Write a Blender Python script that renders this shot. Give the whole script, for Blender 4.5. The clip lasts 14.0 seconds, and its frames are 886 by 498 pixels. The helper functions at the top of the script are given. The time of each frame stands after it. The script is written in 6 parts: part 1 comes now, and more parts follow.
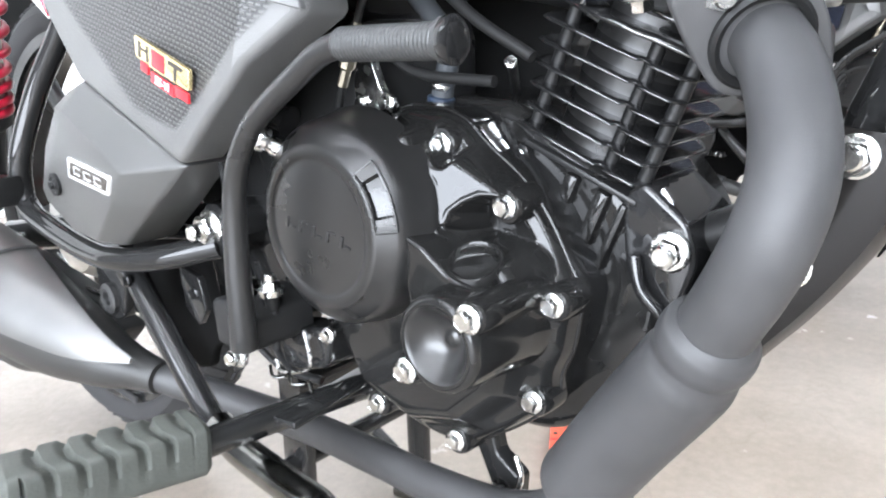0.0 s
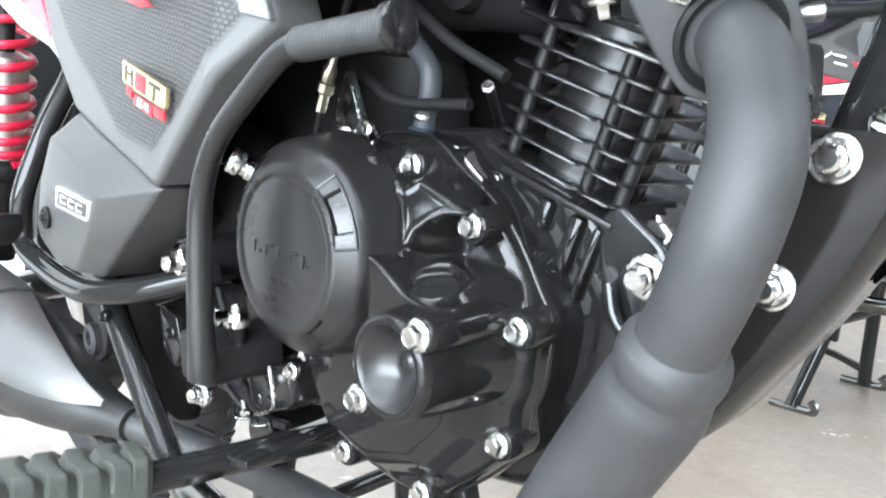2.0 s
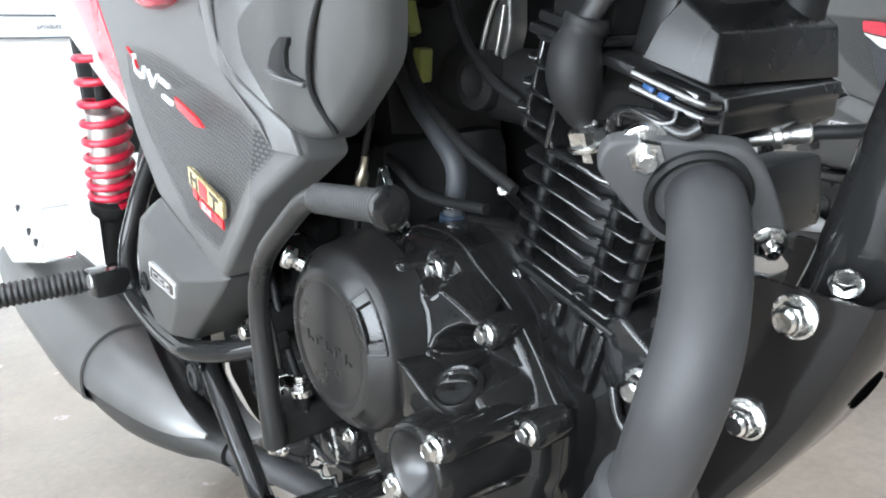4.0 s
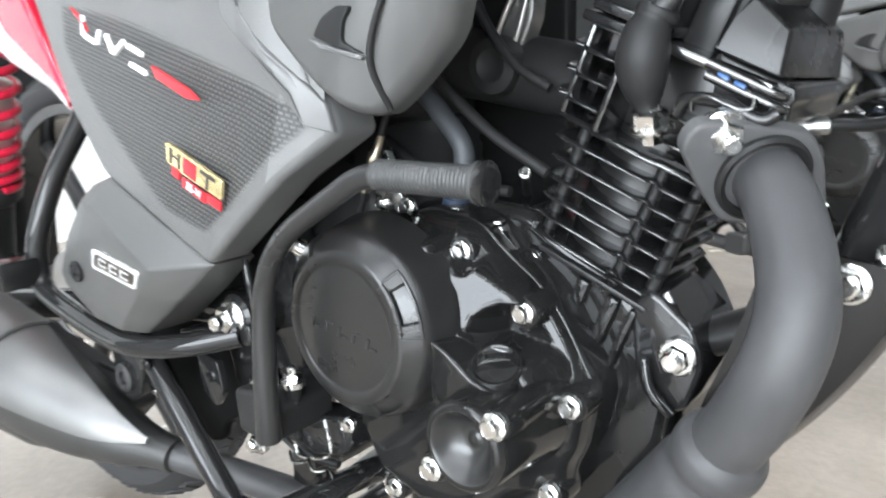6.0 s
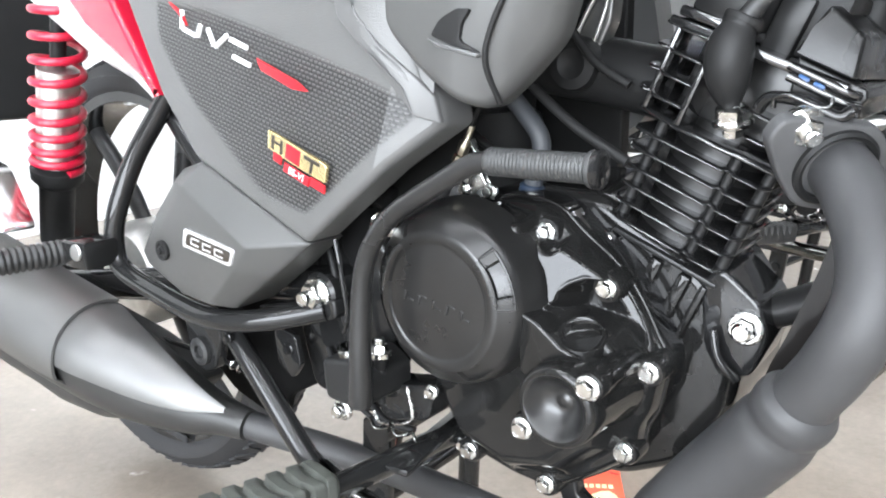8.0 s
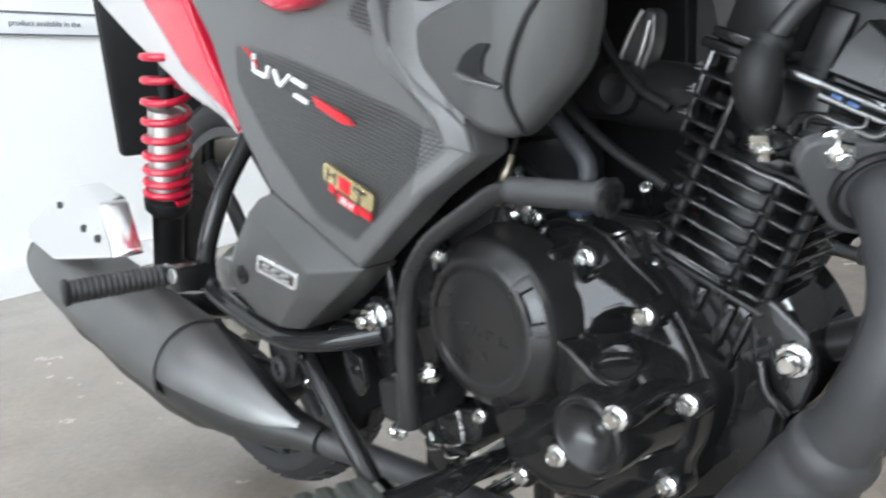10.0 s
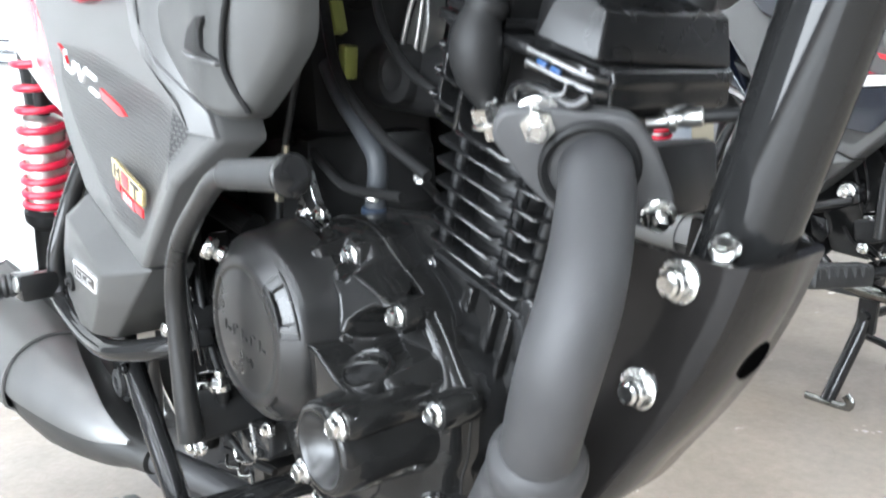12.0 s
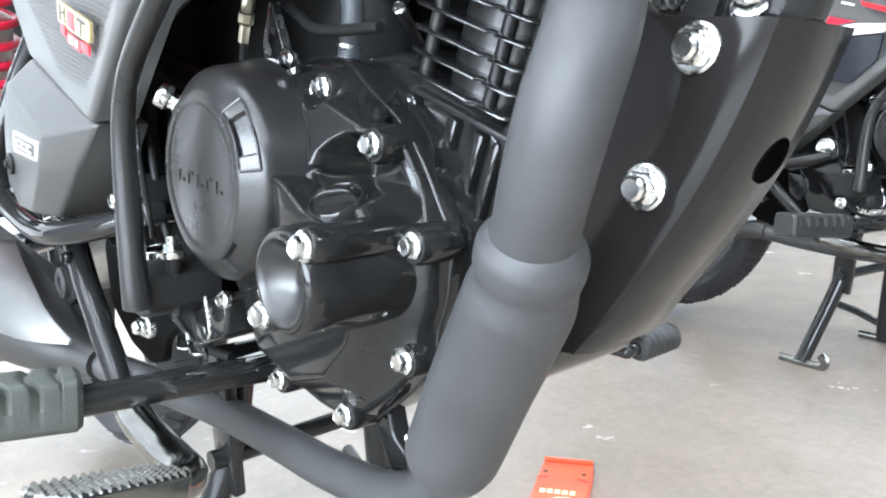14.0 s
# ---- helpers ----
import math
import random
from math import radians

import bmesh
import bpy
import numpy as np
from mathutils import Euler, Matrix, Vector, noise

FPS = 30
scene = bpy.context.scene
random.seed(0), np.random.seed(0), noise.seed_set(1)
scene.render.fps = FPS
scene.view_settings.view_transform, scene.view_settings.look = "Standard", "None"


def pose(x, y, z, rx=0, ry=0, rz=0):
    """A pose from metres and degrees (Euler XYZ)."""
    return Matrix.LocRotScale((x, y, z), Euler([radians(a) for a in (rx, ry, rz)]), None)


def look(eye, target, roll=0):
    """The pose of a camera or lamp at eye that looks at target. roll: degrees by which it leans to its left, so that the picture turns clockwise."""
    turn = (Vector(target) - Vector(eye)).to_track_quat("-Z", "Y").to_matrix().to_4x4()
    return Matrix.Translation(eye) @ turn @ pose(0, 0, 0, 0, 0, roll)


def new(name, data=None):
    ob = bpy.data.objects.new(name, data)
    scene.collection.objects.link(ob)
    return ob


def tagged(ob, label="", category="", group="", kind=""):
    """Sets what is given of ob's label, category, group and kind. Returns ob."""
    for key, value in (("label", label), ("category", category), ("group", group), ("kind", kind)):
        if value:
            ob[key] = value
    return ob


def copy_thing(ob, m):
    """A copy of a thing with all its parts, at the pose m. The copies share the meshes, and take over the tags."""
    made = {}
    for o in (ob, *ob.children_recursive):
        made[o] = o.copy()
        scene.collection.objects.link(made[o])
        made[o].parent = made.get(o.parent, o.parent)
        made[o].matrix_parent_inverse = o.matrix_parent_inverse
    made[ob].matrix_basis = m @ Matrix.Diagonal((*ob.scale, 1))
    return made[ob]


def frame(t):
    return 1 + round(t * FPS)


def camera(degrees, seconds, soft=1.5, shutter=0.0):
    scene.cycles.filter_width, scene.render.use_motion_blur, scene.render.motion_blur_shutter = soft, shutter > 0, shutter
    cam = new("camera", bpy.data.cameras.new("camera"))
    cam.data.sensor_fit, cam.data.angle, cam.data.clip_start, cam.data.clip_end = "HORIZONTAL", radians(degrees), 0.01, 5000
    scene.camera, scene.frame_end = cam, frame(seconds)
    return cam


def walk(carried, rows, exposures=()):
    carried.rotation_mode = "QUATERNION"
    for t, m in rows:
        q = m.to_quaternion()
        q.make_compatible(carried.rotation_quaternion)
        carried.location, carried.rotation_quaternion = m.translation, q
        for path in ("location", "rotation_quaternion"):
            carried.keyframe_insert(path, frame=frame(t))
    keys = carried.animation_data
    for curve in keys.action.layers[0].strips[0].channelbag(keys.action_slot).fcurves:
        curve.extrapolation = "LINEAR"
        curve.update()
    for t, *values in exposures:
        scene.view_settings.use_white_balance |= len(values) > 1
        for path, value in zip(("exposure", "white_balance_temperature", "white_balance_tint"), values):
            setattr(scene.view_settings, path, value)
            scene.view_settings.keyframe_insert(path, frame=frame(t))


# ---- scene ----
cam = camera(61.8, 14.0, 1.9, 0.5)
METRES, EYE, TILT, LEAN, TURN = 1.0, 0.535, -15.5, 2.0, 41.0
ROWS = [
    (0.0, 0.0, 0.0, 0.0, 0.0, 0.0, -0.0),
    (0.5, 0.0134, 0.0219, -0.0416, 0.3, 2.63, -0.03),
    (1.0, 0.0323, 0.0321, -0.0807, 1.72, 4.82, -1.77),
    (1.5, 0.0466, 0.0321, -0.0849, 3.51, 9.08, -3.12),
    (2.0, 0.0496, 0.0319, -0.0501, 3.32, 8.36, -2.5),
    (2.5, 0.0588, 0.0146, 0.0041, 4.47, 6.26, -1.81),
    (3.0, 0.0949, -0.0093, 0.0361, 10.86, 5.05, -1.04),
    (5.5, 0.0431, -0.0333, 0.0605, 5.81, 1.63, -2.21),
    (6.0, -0.0298, -0.0307, 0.0509, -1.8, 2.07, 0.32),
    (6.5, -0.0618, -0.0365, 0.0388, -5.96, 1.8, 3.2),
    (7.0, -0.0815, -0.0496, 0.0267, -5.36, 1.5, 2.12),
    (7.5, -0.0992, -0.0657, 0.0266, -4.32, 1.96, 1.08),
    (10.0, -0.0384, -0.0881, 0.046, 7.1, 2.9, -0.49),
    (10.5, 0.0369, -0.0656, 0.0664, 5.71, 4.73, -0.98),
    (11.0, 0.0955, -0.0525, 0.0701, 8.24, 3.59, -1.07),
    (11.5, 0.1355, -0.0378, 0.0567, 8.68, 3.49, -1.31),
    (12.0, 0.1474, -0.0151, 0.0238, 9.52, 5.55, -0.99),
    (12.5, 0.1474, 0.013, -0.0371, 10.13, 4.23, 0.5),
    (13.0, 0.1418, 0.0342, -0.0891, 8.29, 4.78, -0.6),
    (13.5, 0.1404, 0.0391, -0.1002, 8.04, 6.29, -2.18),
    (14.0, 0.1339, 0.0422, -0.0804, 6.9, 6.32, -2.04),
]
PLACES = [(t, pose(0.30, -0.425, EYE, TILT, LEAN, TURN) @ pose(METRES * x, METRES * y, METRES * z, 90 + pitch, roll, yaw)) for t, x, y, z, yaw, pitch, roll in ROWS]
PLACES += [(3.2, look((0.388, -0.349, 0.583), (-1.201, 0.791, 0.165), -4.9)), (5.3, look((0.369, -0.383, 0.601), (-1.141, 0.836, 0.118), -2.7)),
           (7.7, look((0.258, -0.544, 0.591), (-0.922, 0.998, 0.113), -1.5)), (9.8, look((0.312, -0.539, 0.611), (-1.123, 0.783, 0.173), -3.0))]
PLACES += [
    (0.3, look((0.2990, -0.4170, 0.5110), (-0.9850, 1.0460, 0.0520), -1.87)),
    (0.8, look((0.3100, -0.4050, 0.4640), (-1.0020, 1.0480, 0.0520), -1.75)),
    (1.2, look((0.3210, -0.3970, 0.4460), (-1.0690, 1.0130, 0.1620), -0.59)),
    (1.8, look((0.3270, -0.3860, 0.4580), (-1.0770, 1.0230, 0.2550), -0.28)),
    (2.3, look((0.3250, -0.3770, 0.5090), (-1.0710, 1.0320, 0.2550), -0.75)),
    (2.8, look((0.3510, -0.3670, 0.5580), (-1.1560, 0.9010, 0.2110), -3.02)),
    (5.8, look((0.3130, -0.4390, 0.6050), (-1.0450, 0.9430, 0.1090), -2.17)),
    (6.8, look((0.2650, -0.5000, 0.5810), (-0.8410, 1.0940, 0.0970), -3.03)),
    (10.8, look((0.3880, -0.4000, 0.6190), (-1.1090, 0.8740, 0.2500), -3.03)),
    (11.8, look((0.4220, -0.3360, 0.5810), (-1.1210, 0.8870, 0.2320), -3.84)),
    (12.3, look((0.4130, -0.3390, 0.5150), (-1.1230, 0.9020, 0.1980), -5.27)),
    (12.8, look((0.4030, -0.3310, 0.4570), (-1.1220, 0.9010, 0.0620), -4.08)),
    (13.2, look((0.3980, -0.3270, 0.4280), (-1.1090, 0.9530, 0.1270), -3.32)),
    (13.8, look((0.3910, -0.3250, 0.4330), (-1.1020, 0.9730, 0.1380), -1.77))]
walk(cam, sorted(PLACES, key=lambda row: row[0]),
     [(0.0, 1.10, 6300, 14), (1.5, 1.12, 6150, 10), (2.0, 1.08, 6150, 10), (2.5, 0.96, 6400, 11), (3.0, 0.78, 6350, 11), (5.5, 0.37, 6200, 10), (6.0, 0.71, 6400, 11), (6.5, 0.78, 6650, 13), (7.5, 0.87, 6500, 13), (10.0, -0.10, 6300, 10),
      (10.5, 0.02, 6220, 10), (11.0, 0.37, 6250, 10), (11.5, 0.60, 6250, 10), (12.0, 0.88, 6250, 11), (12.5, 0.91, 6250, 11), (13.0, 0.96, 6100, 10), (14.0, 1.14, 6050, 10)])

# ---- world, lights, exposure ----
world = bpy.data.worlds.new("world")
scene.world = world
world.use_nodes = True
wn = world.node_tree
sky = wn.nodes.new("ShaderNodeTexSky")
sky.sky_type, sky.sun_disc, sky.sun_elevation, sky.sun_rotation = "NISHITA", False, radians(45), radians(250)
wn.links.new(sky.outputs[0], wn.nodes["Background"].inputs[0])
wn.nodes["Background"].inputs[1].default_value = 0.10
# added area lamp: soft front light from an assumed, unseen shopfront
window_lamp = bpy.data.lights.new("shopfront_daylight", "AREA")
window_lamp.shape, window_lamp.size, window_lamp.size_y, window_lamp.energy, window_lamp.color = "RECTANGLE", 6.0, 2.5, 500.0, (0.89, 0.955, 1.0)
new("shopfront_daylight", window_lamp).matrix_world = look((1.66, -4.5, 1.5), (1.66, 0.0, 1.5))


# ---- materials ----
def material(name, colour, rough=0.5, metal=0.0, grain=0.0, grain_size=400.0, stain=0.0, stain_size=9.0, coat=0.0, rough_var=0.0, spec=0.5):
    """A principled surface with fine bump grain, and larger stains that shift colour and gloss."""
    m = bpy.data.materials.new(name)
    m.use_nodes = True
    nt = m.node_tree
    b = nt.nodes["Principled BSDF"]
    b.inputs["Base Color"].default_value = (*colour, 1)
    b.inputs["Roughness"].default_value, b.inputs["Metallic"].default_value = rough, metal
    b.inputs["Coat Weight"].default_value, b.inputs["Coat Roughness"].default_value = coat, 0.08
    b.inputs["Specular IOR Level"].default_value = spec
    co = nt.nodes.new("ShaderNodeTexCoord")
    if stain or rough_var:
        n = nt.nodes.new("ShaderNodeTexNoise")
        n.inputs["Scale"].default_value, n.inputs["Detail"].default_value = stain_size, 6
        nt.links.new(co.outputs["Object"], n.inputs["Vector"])
        if stain:
            r = nt.nodes.new("ShaderNodeMapRange")
            r.inputs["From Min"].default_value, r.inputs["From Max"].default_value = 0.3, 0.7
            r.inputs["To Min"].default_value, r.inputs["To Max"].default_value = 1 - stain, 1 + stain
            nt.links.new(n.outputs["Fac"], r.inputs["Value"])
            mul = nt.nodes.new("ShaderNodeVectorMath")
            mul.operation = "SCALE"
            mul.inputs[0].default_value = colour
            nt.links.new(r.outputs[0], mul.inputs["Scale"])
            nt.links.new(mul.outputs[0], b.inputs["Base Color"])
        if rough_var:
            r2 = nt.nodes.new("ShaderNodeMapRange")
            r2.inputs["From Min"].default_value, r2.inputs["From Max"].default_value = 0.3, 0.7
            r2.inputs["To Min"].default_value, r2.inputs["To Max"].default_value = rough - rough_var, rough + rough_var
            nt.links.new(n.outputs["Fac"], r2.inputs["Value"])
            nt.links.new(r2.outputs[0], b.inputs["Roughness"])
    if grain:
        g = nt.nodes.new("ShaderNodeTexNoise")
        g.inputs["Scale"].default_value, g.inputs["Detail"].default_value = grain_size, 3
        nt.links.new(co.outputs["Object"], g.inputs["Vector"])
        bump = nt.nodes.new("ShaderNodeBump")
        bump.inputs["Strength"].default_value, bump.inputs["Distance"].default_value = grain, 0.001
        nt.links.new(g.outputs["Fac"], bump.inputs["Height"])
        nt.links.new(bump.outputs[0], b.inputs["Normal"])
    return m


BLACK_GLOSS = material("black_engine_paint", (0.014, 0.014, 0.0142), 0.055, grain=0.025, grain_size=160, stain=0.3, stain_size=30, rough_var=0.02, spec=0.5)
FIN_GLOSS = material("black_gloss_fin_paint", (0.011, 0.011, 0.0112), 0.11, coat=0.4, grain=0.05, grain_size=200, stain=0.3, stain_size=30, rough_var=0.03, spec=1.0)
ENGINE_SATIN = material("black_gloss_cover_paint", (0.011, 0.0108, 0.0105), 0.075, grain=0.02, grain_size=140, stain=0.25, stain_size=30, rough_var=0.03, spec=0.36)
BLACK_CAP = material("black_satin_cover", (0.012, 0.0118, 0.0115), 0.30, grain=0.04, grain_size=700, stain=0.15, stain_size=20, rough_var=0.05, spec=0.6)
BLACK_FRAME = material("black_frame_enamel", (0.014, 0.014, 0.014), 0.06, grain=0.03, grain_size=100, rough_var=0.025, spec=0.36)
COVER_BLACK = material("black_semi_gloss_cover", (0.010, 0.010, 0.010), 0.26, grain=0.06, grain_size=500, rough_var=0.05, spec=0.36)
BRACKET_BLACK = material("black_bracket_enamel", (0.013, 0.012, 0.0115), 0.10, grain=0.04, grain_size=90, rough_var=0.03, spec=0.2)
# colour of parts that imitate deep shade, darker than any plastic here
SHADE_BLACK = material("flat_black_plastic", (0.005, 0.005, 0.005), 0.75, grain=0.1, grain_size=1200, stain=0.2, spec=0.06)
HOLE_BLACK = material("unlit_hollow", (0.002, 0.002, 0.002), 0.9, spec=0.0)
BLACK_DULL = material("dull_black_plastic", (0.015, 0.015, 0.015), 0.45, grain=0.10, grain_size=1400, stain=0.2, spec=0.18)
BLACK_CAST = material("black_cast_metal", (0.015, 0.015, 0.015), 0.32, grain=0.15, grain_size=1200, rough_var=0.08, stain=0.3, spec=0.3)
GREY_PLASTIC = material("dark_grey_grained_plastic", (0.104, 0.104, 0.102), 0.37, grain=0.18, grain_size=1700, stain=0.06, stain_size=14, rough_var=0.04)
DARK_PLASTIC = material("charcoal_grained_plastic", (0.058, 0.058, 0.056), 0.42, grain=0.2, grain_size=1700, stain=0.07, stain_size=14, rough_var=0.04)
GREY_BAND = material("silver_grey_plastic_band", (0.10, 0.10, 0.099), 0.33, grain=0.1, grain_size=800, stain=0.05)
HEAT_BLACK = material("matt_heat_proof_paint", (0.037, 0.037, 0.038), 0.55, grain=0.18, grain_size=1700, stain=0.18, stain_size=26, rough_var=0.08)
FLANGE_GREY = material("matt_charcoal_steel", (0.055, 0.055, 0.056), 0.6, grain=0.15, grain_size=1500, stain=0.15, stain_size=30)
SILVER = material("silver_grey_muffler_paint", (0.18, 0.18, 0.176), 0.46, metal=0.85, grain=0.08, grain_size=1500, stain=0.08, stain_size=12, rough_var=0.05)
# darker than SILVER: the silencer's shaded lower side is put into its colour
MUFFLER_GREY = material("dark_grey_muffler_paint", (0.036, 0.036, 0.035), 0.45, metal=0.3, grain=0.1, grain_size=900, stain=0.1, stain_size=14)
ZINC = material("zinc_plated_steel", (0.72, 0.72, 0.70), 0.24, metal=1.0, grain=0.15, grain_size=300, stain=0.15, stain_size=120, rough_var=0.08)
BRASS = material("dull_yellow_zinc", (0.36, 0.33, 0.26), 0.32, metal=1.0, grain=0.15, grain_size=300, stain=0.2, stain_size=90)
ALUMINIUM = material("raw_aluminium", (0.6, 0.6, 0.58), 0.4, metal=1.0, grain=0.3, grain_size=400, stain=0.15, stain_size=50)
ALUMINIUM_DARK = material("dull_cast_aluminium", (0.16, 0.16, 0.155), 0.38, metal=0.8, grain=0.3, grain_size=400, stain=0.3, stain_size=50)
CHROME = material("polished_chrome", (0.8, 0.8, 0.8), 0.12, metal=1.0, grain=0.03, rough_var=0.05, stain_size=20)
PEDAL_STEEL = material("dark_chromed_steel", (0.19, 0.19, 0.18), 0.16, metal=1.0, grain=0.08, grain_size=200, rough_var=0.08, stain=0.3, stain_size=40)
LEVER_BLACK = material("satin_black_lever", (0.016, 0.016, 0.016), 0.32, grain=0.1, grain_size=300, stain=0.15, rough_var=0.06)
RUBBER = material("black_rubber", (0.020, 0.020, 0.020), 0.5, grain=0.25, grain_size=600, stain=0.15)
KICK_RUBBER = material("worn_grey_black_rubber", (0.032, 0.033, 0.033), 0.45, grain=0.3, grain_size=500, stain=0.2, stain_size=30)
PEG_RUBBER = material("grey_green_rubber", (0.046, 0.050, 0.043), 0.7, grain=0.3, grain_size=500, stain=0.15, stain_size=40)
TYRE = material("tyre_rubber", (0.020, 0.020, 0.021), 0.7, grain=0.3, grain_size=400, stain=0.2)
RED = material("red_gloss_paint", (0.50, 0.012, 0.036), 0.22, coat=0.5, stain=0.05, stain_size=10)
RED_SPRING = material("red_powder_coat", (0.48, 0.010, 0.036), 0.3, coat=0.3, grain=0.1, stain=0.08, stain_size=40)
SILVER_PAINT = material("silver_grey_gloss_paint", (0.40, 0.385, 0.38), 0.28, coat=0.4, stain=0.05)
WHITE_PAINT = material("white_gloss_paint", (0.72, 0.70, 0.68), 0.25, coat=0.4, stain=0.04)
SILVER_FOIL = material("silver_badge_foil", (0.78, 0.78, 0.78), 0.25, metal=0.7, stain=0.08, stain_size=80)
GOLD_FOIL = material("pale_gold_badge_foil", (0.75, 0.62, 0.33), 0.25, metal=0.8, stain=0.12, stain_size=80)
RED_FOIL = material("red_badge_foil", (0.55, 0.02, 0.03), 0.3, metal=0.2, stain=0.08, stain_size=80)
WHITE_DECAL = material("white_decal", (0.8, 0.8, 0.8), 0.35, stain=0.03)
DARK_DECAL = material("dark_decal", (0.03, 0.025, 0.02), 0.35, stain=0.05)
GREY_HOSE = material("grey_rubber_hose", (0.055, 0.06, 0.066), 0.5, grain=0.2, stain=0.1)
BLUE_MARK = material("blue_paint_mark", (0.012, 0.055, 0.16), 0.35, stain=0.1, stain_size=40)
YELLOW = material("yellow_green_connector", (0.30, 0.33, 0.09), 0.45, stain=0.1, stain_size=40)
BLUE_PLASTIC = material("blue_plastic", (0.03, 0.045, 0.075), 0.35, stain=0.1, stain_size=40)
PALE_YELLOW = material("pale_yellow_print", (0.80, 0.66, 0.38), 0.5, stain=0.05, stain_size=60)
ORANGE = material("orange_red_card", (0.75, 0.10, 0.045), 0.4, stain=0.08, stain_size=30)
WALL = material("white_wall_paint", (0.82, 0.82, 0.81), 0.6, grain=0.1, grain_size=80, stain=0.03, stain_size=1.5)
CEILING = material("ceiling_paint", (0.75, 0.75, 0.75), 0.8, stain=0.03, stain_size=1.0)
DARK_WALL = material("dark_grey_wall_paint", (0.07, 0.07, 0.072), 0.6, grain=0.1, grain_size=80, stain=0.08, stain_size=1.5)
GREY_WALL = material("grey_wall_paint", (0.22, 0.22, 0.225), 0.6, grain=0.1, grain_size=80, stain=0.05, stain_size=1.5)
POSTER = material("poster_paper", (0.78, 0.79, 0.80), 0.5, stain=0.02)
INK = material("grey_ink", (0.12, 0.13, 0.15), 0.5, stain=0.05)


def glow(name, colour, strength):
    m = bpy.data.materials.new(name)
    m.use_nodes = True
    b = m.node_tree.nodes["Principled BSDF"]
    b.inputs["Emission Color"].default_value, b.inputs["Emission Strength"].default_value = (*colour, 1), strength
    return m


def textured_plastic():
    """Dark grey grained plastic; inside two moulded fields it carries rows of small staggered raised scales."""
    m = material("scaled_grey_plastic", (0.092, 0.092, 0.090), 0.37)
    nt = m.node_tree
    b = nt.nodes["Principled BSDF"]
    co = nt.nodes.new("ShaderNodeTexCoord")

    def math_node(op, x, y):
        n = nt.nodes.new("ShaderNodeMath")
        n.operation = op
        for i, v in enumerate((x, y)):
            if isinstance(v, float):
                n.inputs[i].default_value = v
            else:
                nt.links.new(v, n.inputs[i])
        return n.outputs[0]

    def inside(corners, soft=0.005):
        """1 inside a convex outline of the x-z plane, given anticlockwise, fading over its edge."""
        total = None
        for (x0, z0), (x1, z1) in zip(corners, corners[1:] + corners[:1]):
            k = math.hypot(x1 - x0, z1 - z0)
            nx, nz = -(z1 - z0) / k, (x1 - x0) / k
            dot = nt.nodes.new("ShaderNodeVectorMath")
            dot.operation = "DOT_PRODUCT"
            dot.inputs[1].default_value = (nx, 0, nz)
            nt.links.new(co.outputs["Object"], dot.inputs[0])
            r = nt.nodes.new("ShaderNodeMapRange")
            r.interpolation_type = "SMOOTHSTEP"
            off = nx * x0 + nz * z0
            r.inputs["From Min"].default_value, r.inputs["From Max"].default_value = off, off + soft
            nt.links.new(dot.outputs["Value"], r.inputs["Value"])
            total = r.outputs[0] if total is None else math_node("MULTIPLY", total, r.outputs[0])
        return total

    main = inside([(-0.379, 0.662), (-0.379, 0.623), (-0.337, 0.571), (-0.241, 0.492), (-0.187, 0.478), (-0.151, 0.503), (-0.077, 0.560), (-0.072, 0.573), (-0.279, 0.643)], 0.008)
    upper = inside([(-0.125, 0.618), (-0.115, 0.657), (-0.060, 0.690), (-0.129, 0.702), (-0.195, 0.678), (-0.198, 0.662), (-0.142, 0.627)], 0.010)
    mask = math_node("MAXIMUM", main, upper)
    mp = nt.nodes.new("ShaderNodeMapping")
    mp.inputs["Rotation"].default_value = (radians(90), 0, 0)
    nt.links.new(co.outputs["Object"], mp.inputs["Vector"])
    br = nt.nodes.new("ShaderNodeTexBrick")
    br.offset, br.squash = 0.5, 1.0
    br.inputs["Scale"].default_value = 1.0
    br.inputs["Brick Width"].default_value, br.inputs["Row Height"].default_value = 0.0050, 0.0034
    br.inputs["Mortar Size"].default_value, br.inputs["Mortar Smooth"].default_value = 0.0011, 0.4
    turn = nt.nodes.new("ShaderNodeVectorRotate")
    turn.rotation_type = "Z_AXIS"
    turn.inputs["Angle"].default_value = radians(-16)
    nt.links.new(mp.outputs[0], turn.inputs["Vector"])
    nt.links.new(turn.outputs[0], br.inputs["Vector"])
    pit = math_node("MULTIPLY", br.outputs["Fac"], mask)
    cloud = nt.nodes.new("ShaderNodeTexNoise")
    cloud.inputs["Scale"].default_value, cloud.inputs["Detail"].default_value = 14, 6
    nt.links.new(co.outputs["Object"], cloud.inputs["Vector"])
    # gaps between the scales are coloured near black to deepen their shade
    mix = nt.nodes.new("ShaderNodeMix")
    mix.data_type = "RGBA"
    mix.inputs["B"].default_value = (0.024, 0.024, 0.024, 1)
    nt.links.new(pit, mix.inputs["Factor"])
    ramp = nt.nodes.new("ShaderNodeValToRGB")
    e = ramp.color_ramp.elements
    e[0].position, e[0].color = 0.3, (0.086, 0.086, 0.084, 1)
    e[1].position, e[1].color = 0.7, (0.098, 0.098, 0.096, 1)
    nt.links.new(cloud.outputs["Fac"], ramp.inputs[0])
    nt.links.new(ramp.outputs[0], mix.inputs["A"])
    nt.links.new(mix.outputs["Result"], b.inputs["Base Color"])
    fine = nt.nodes.new("ShaderNodeTexNoise")
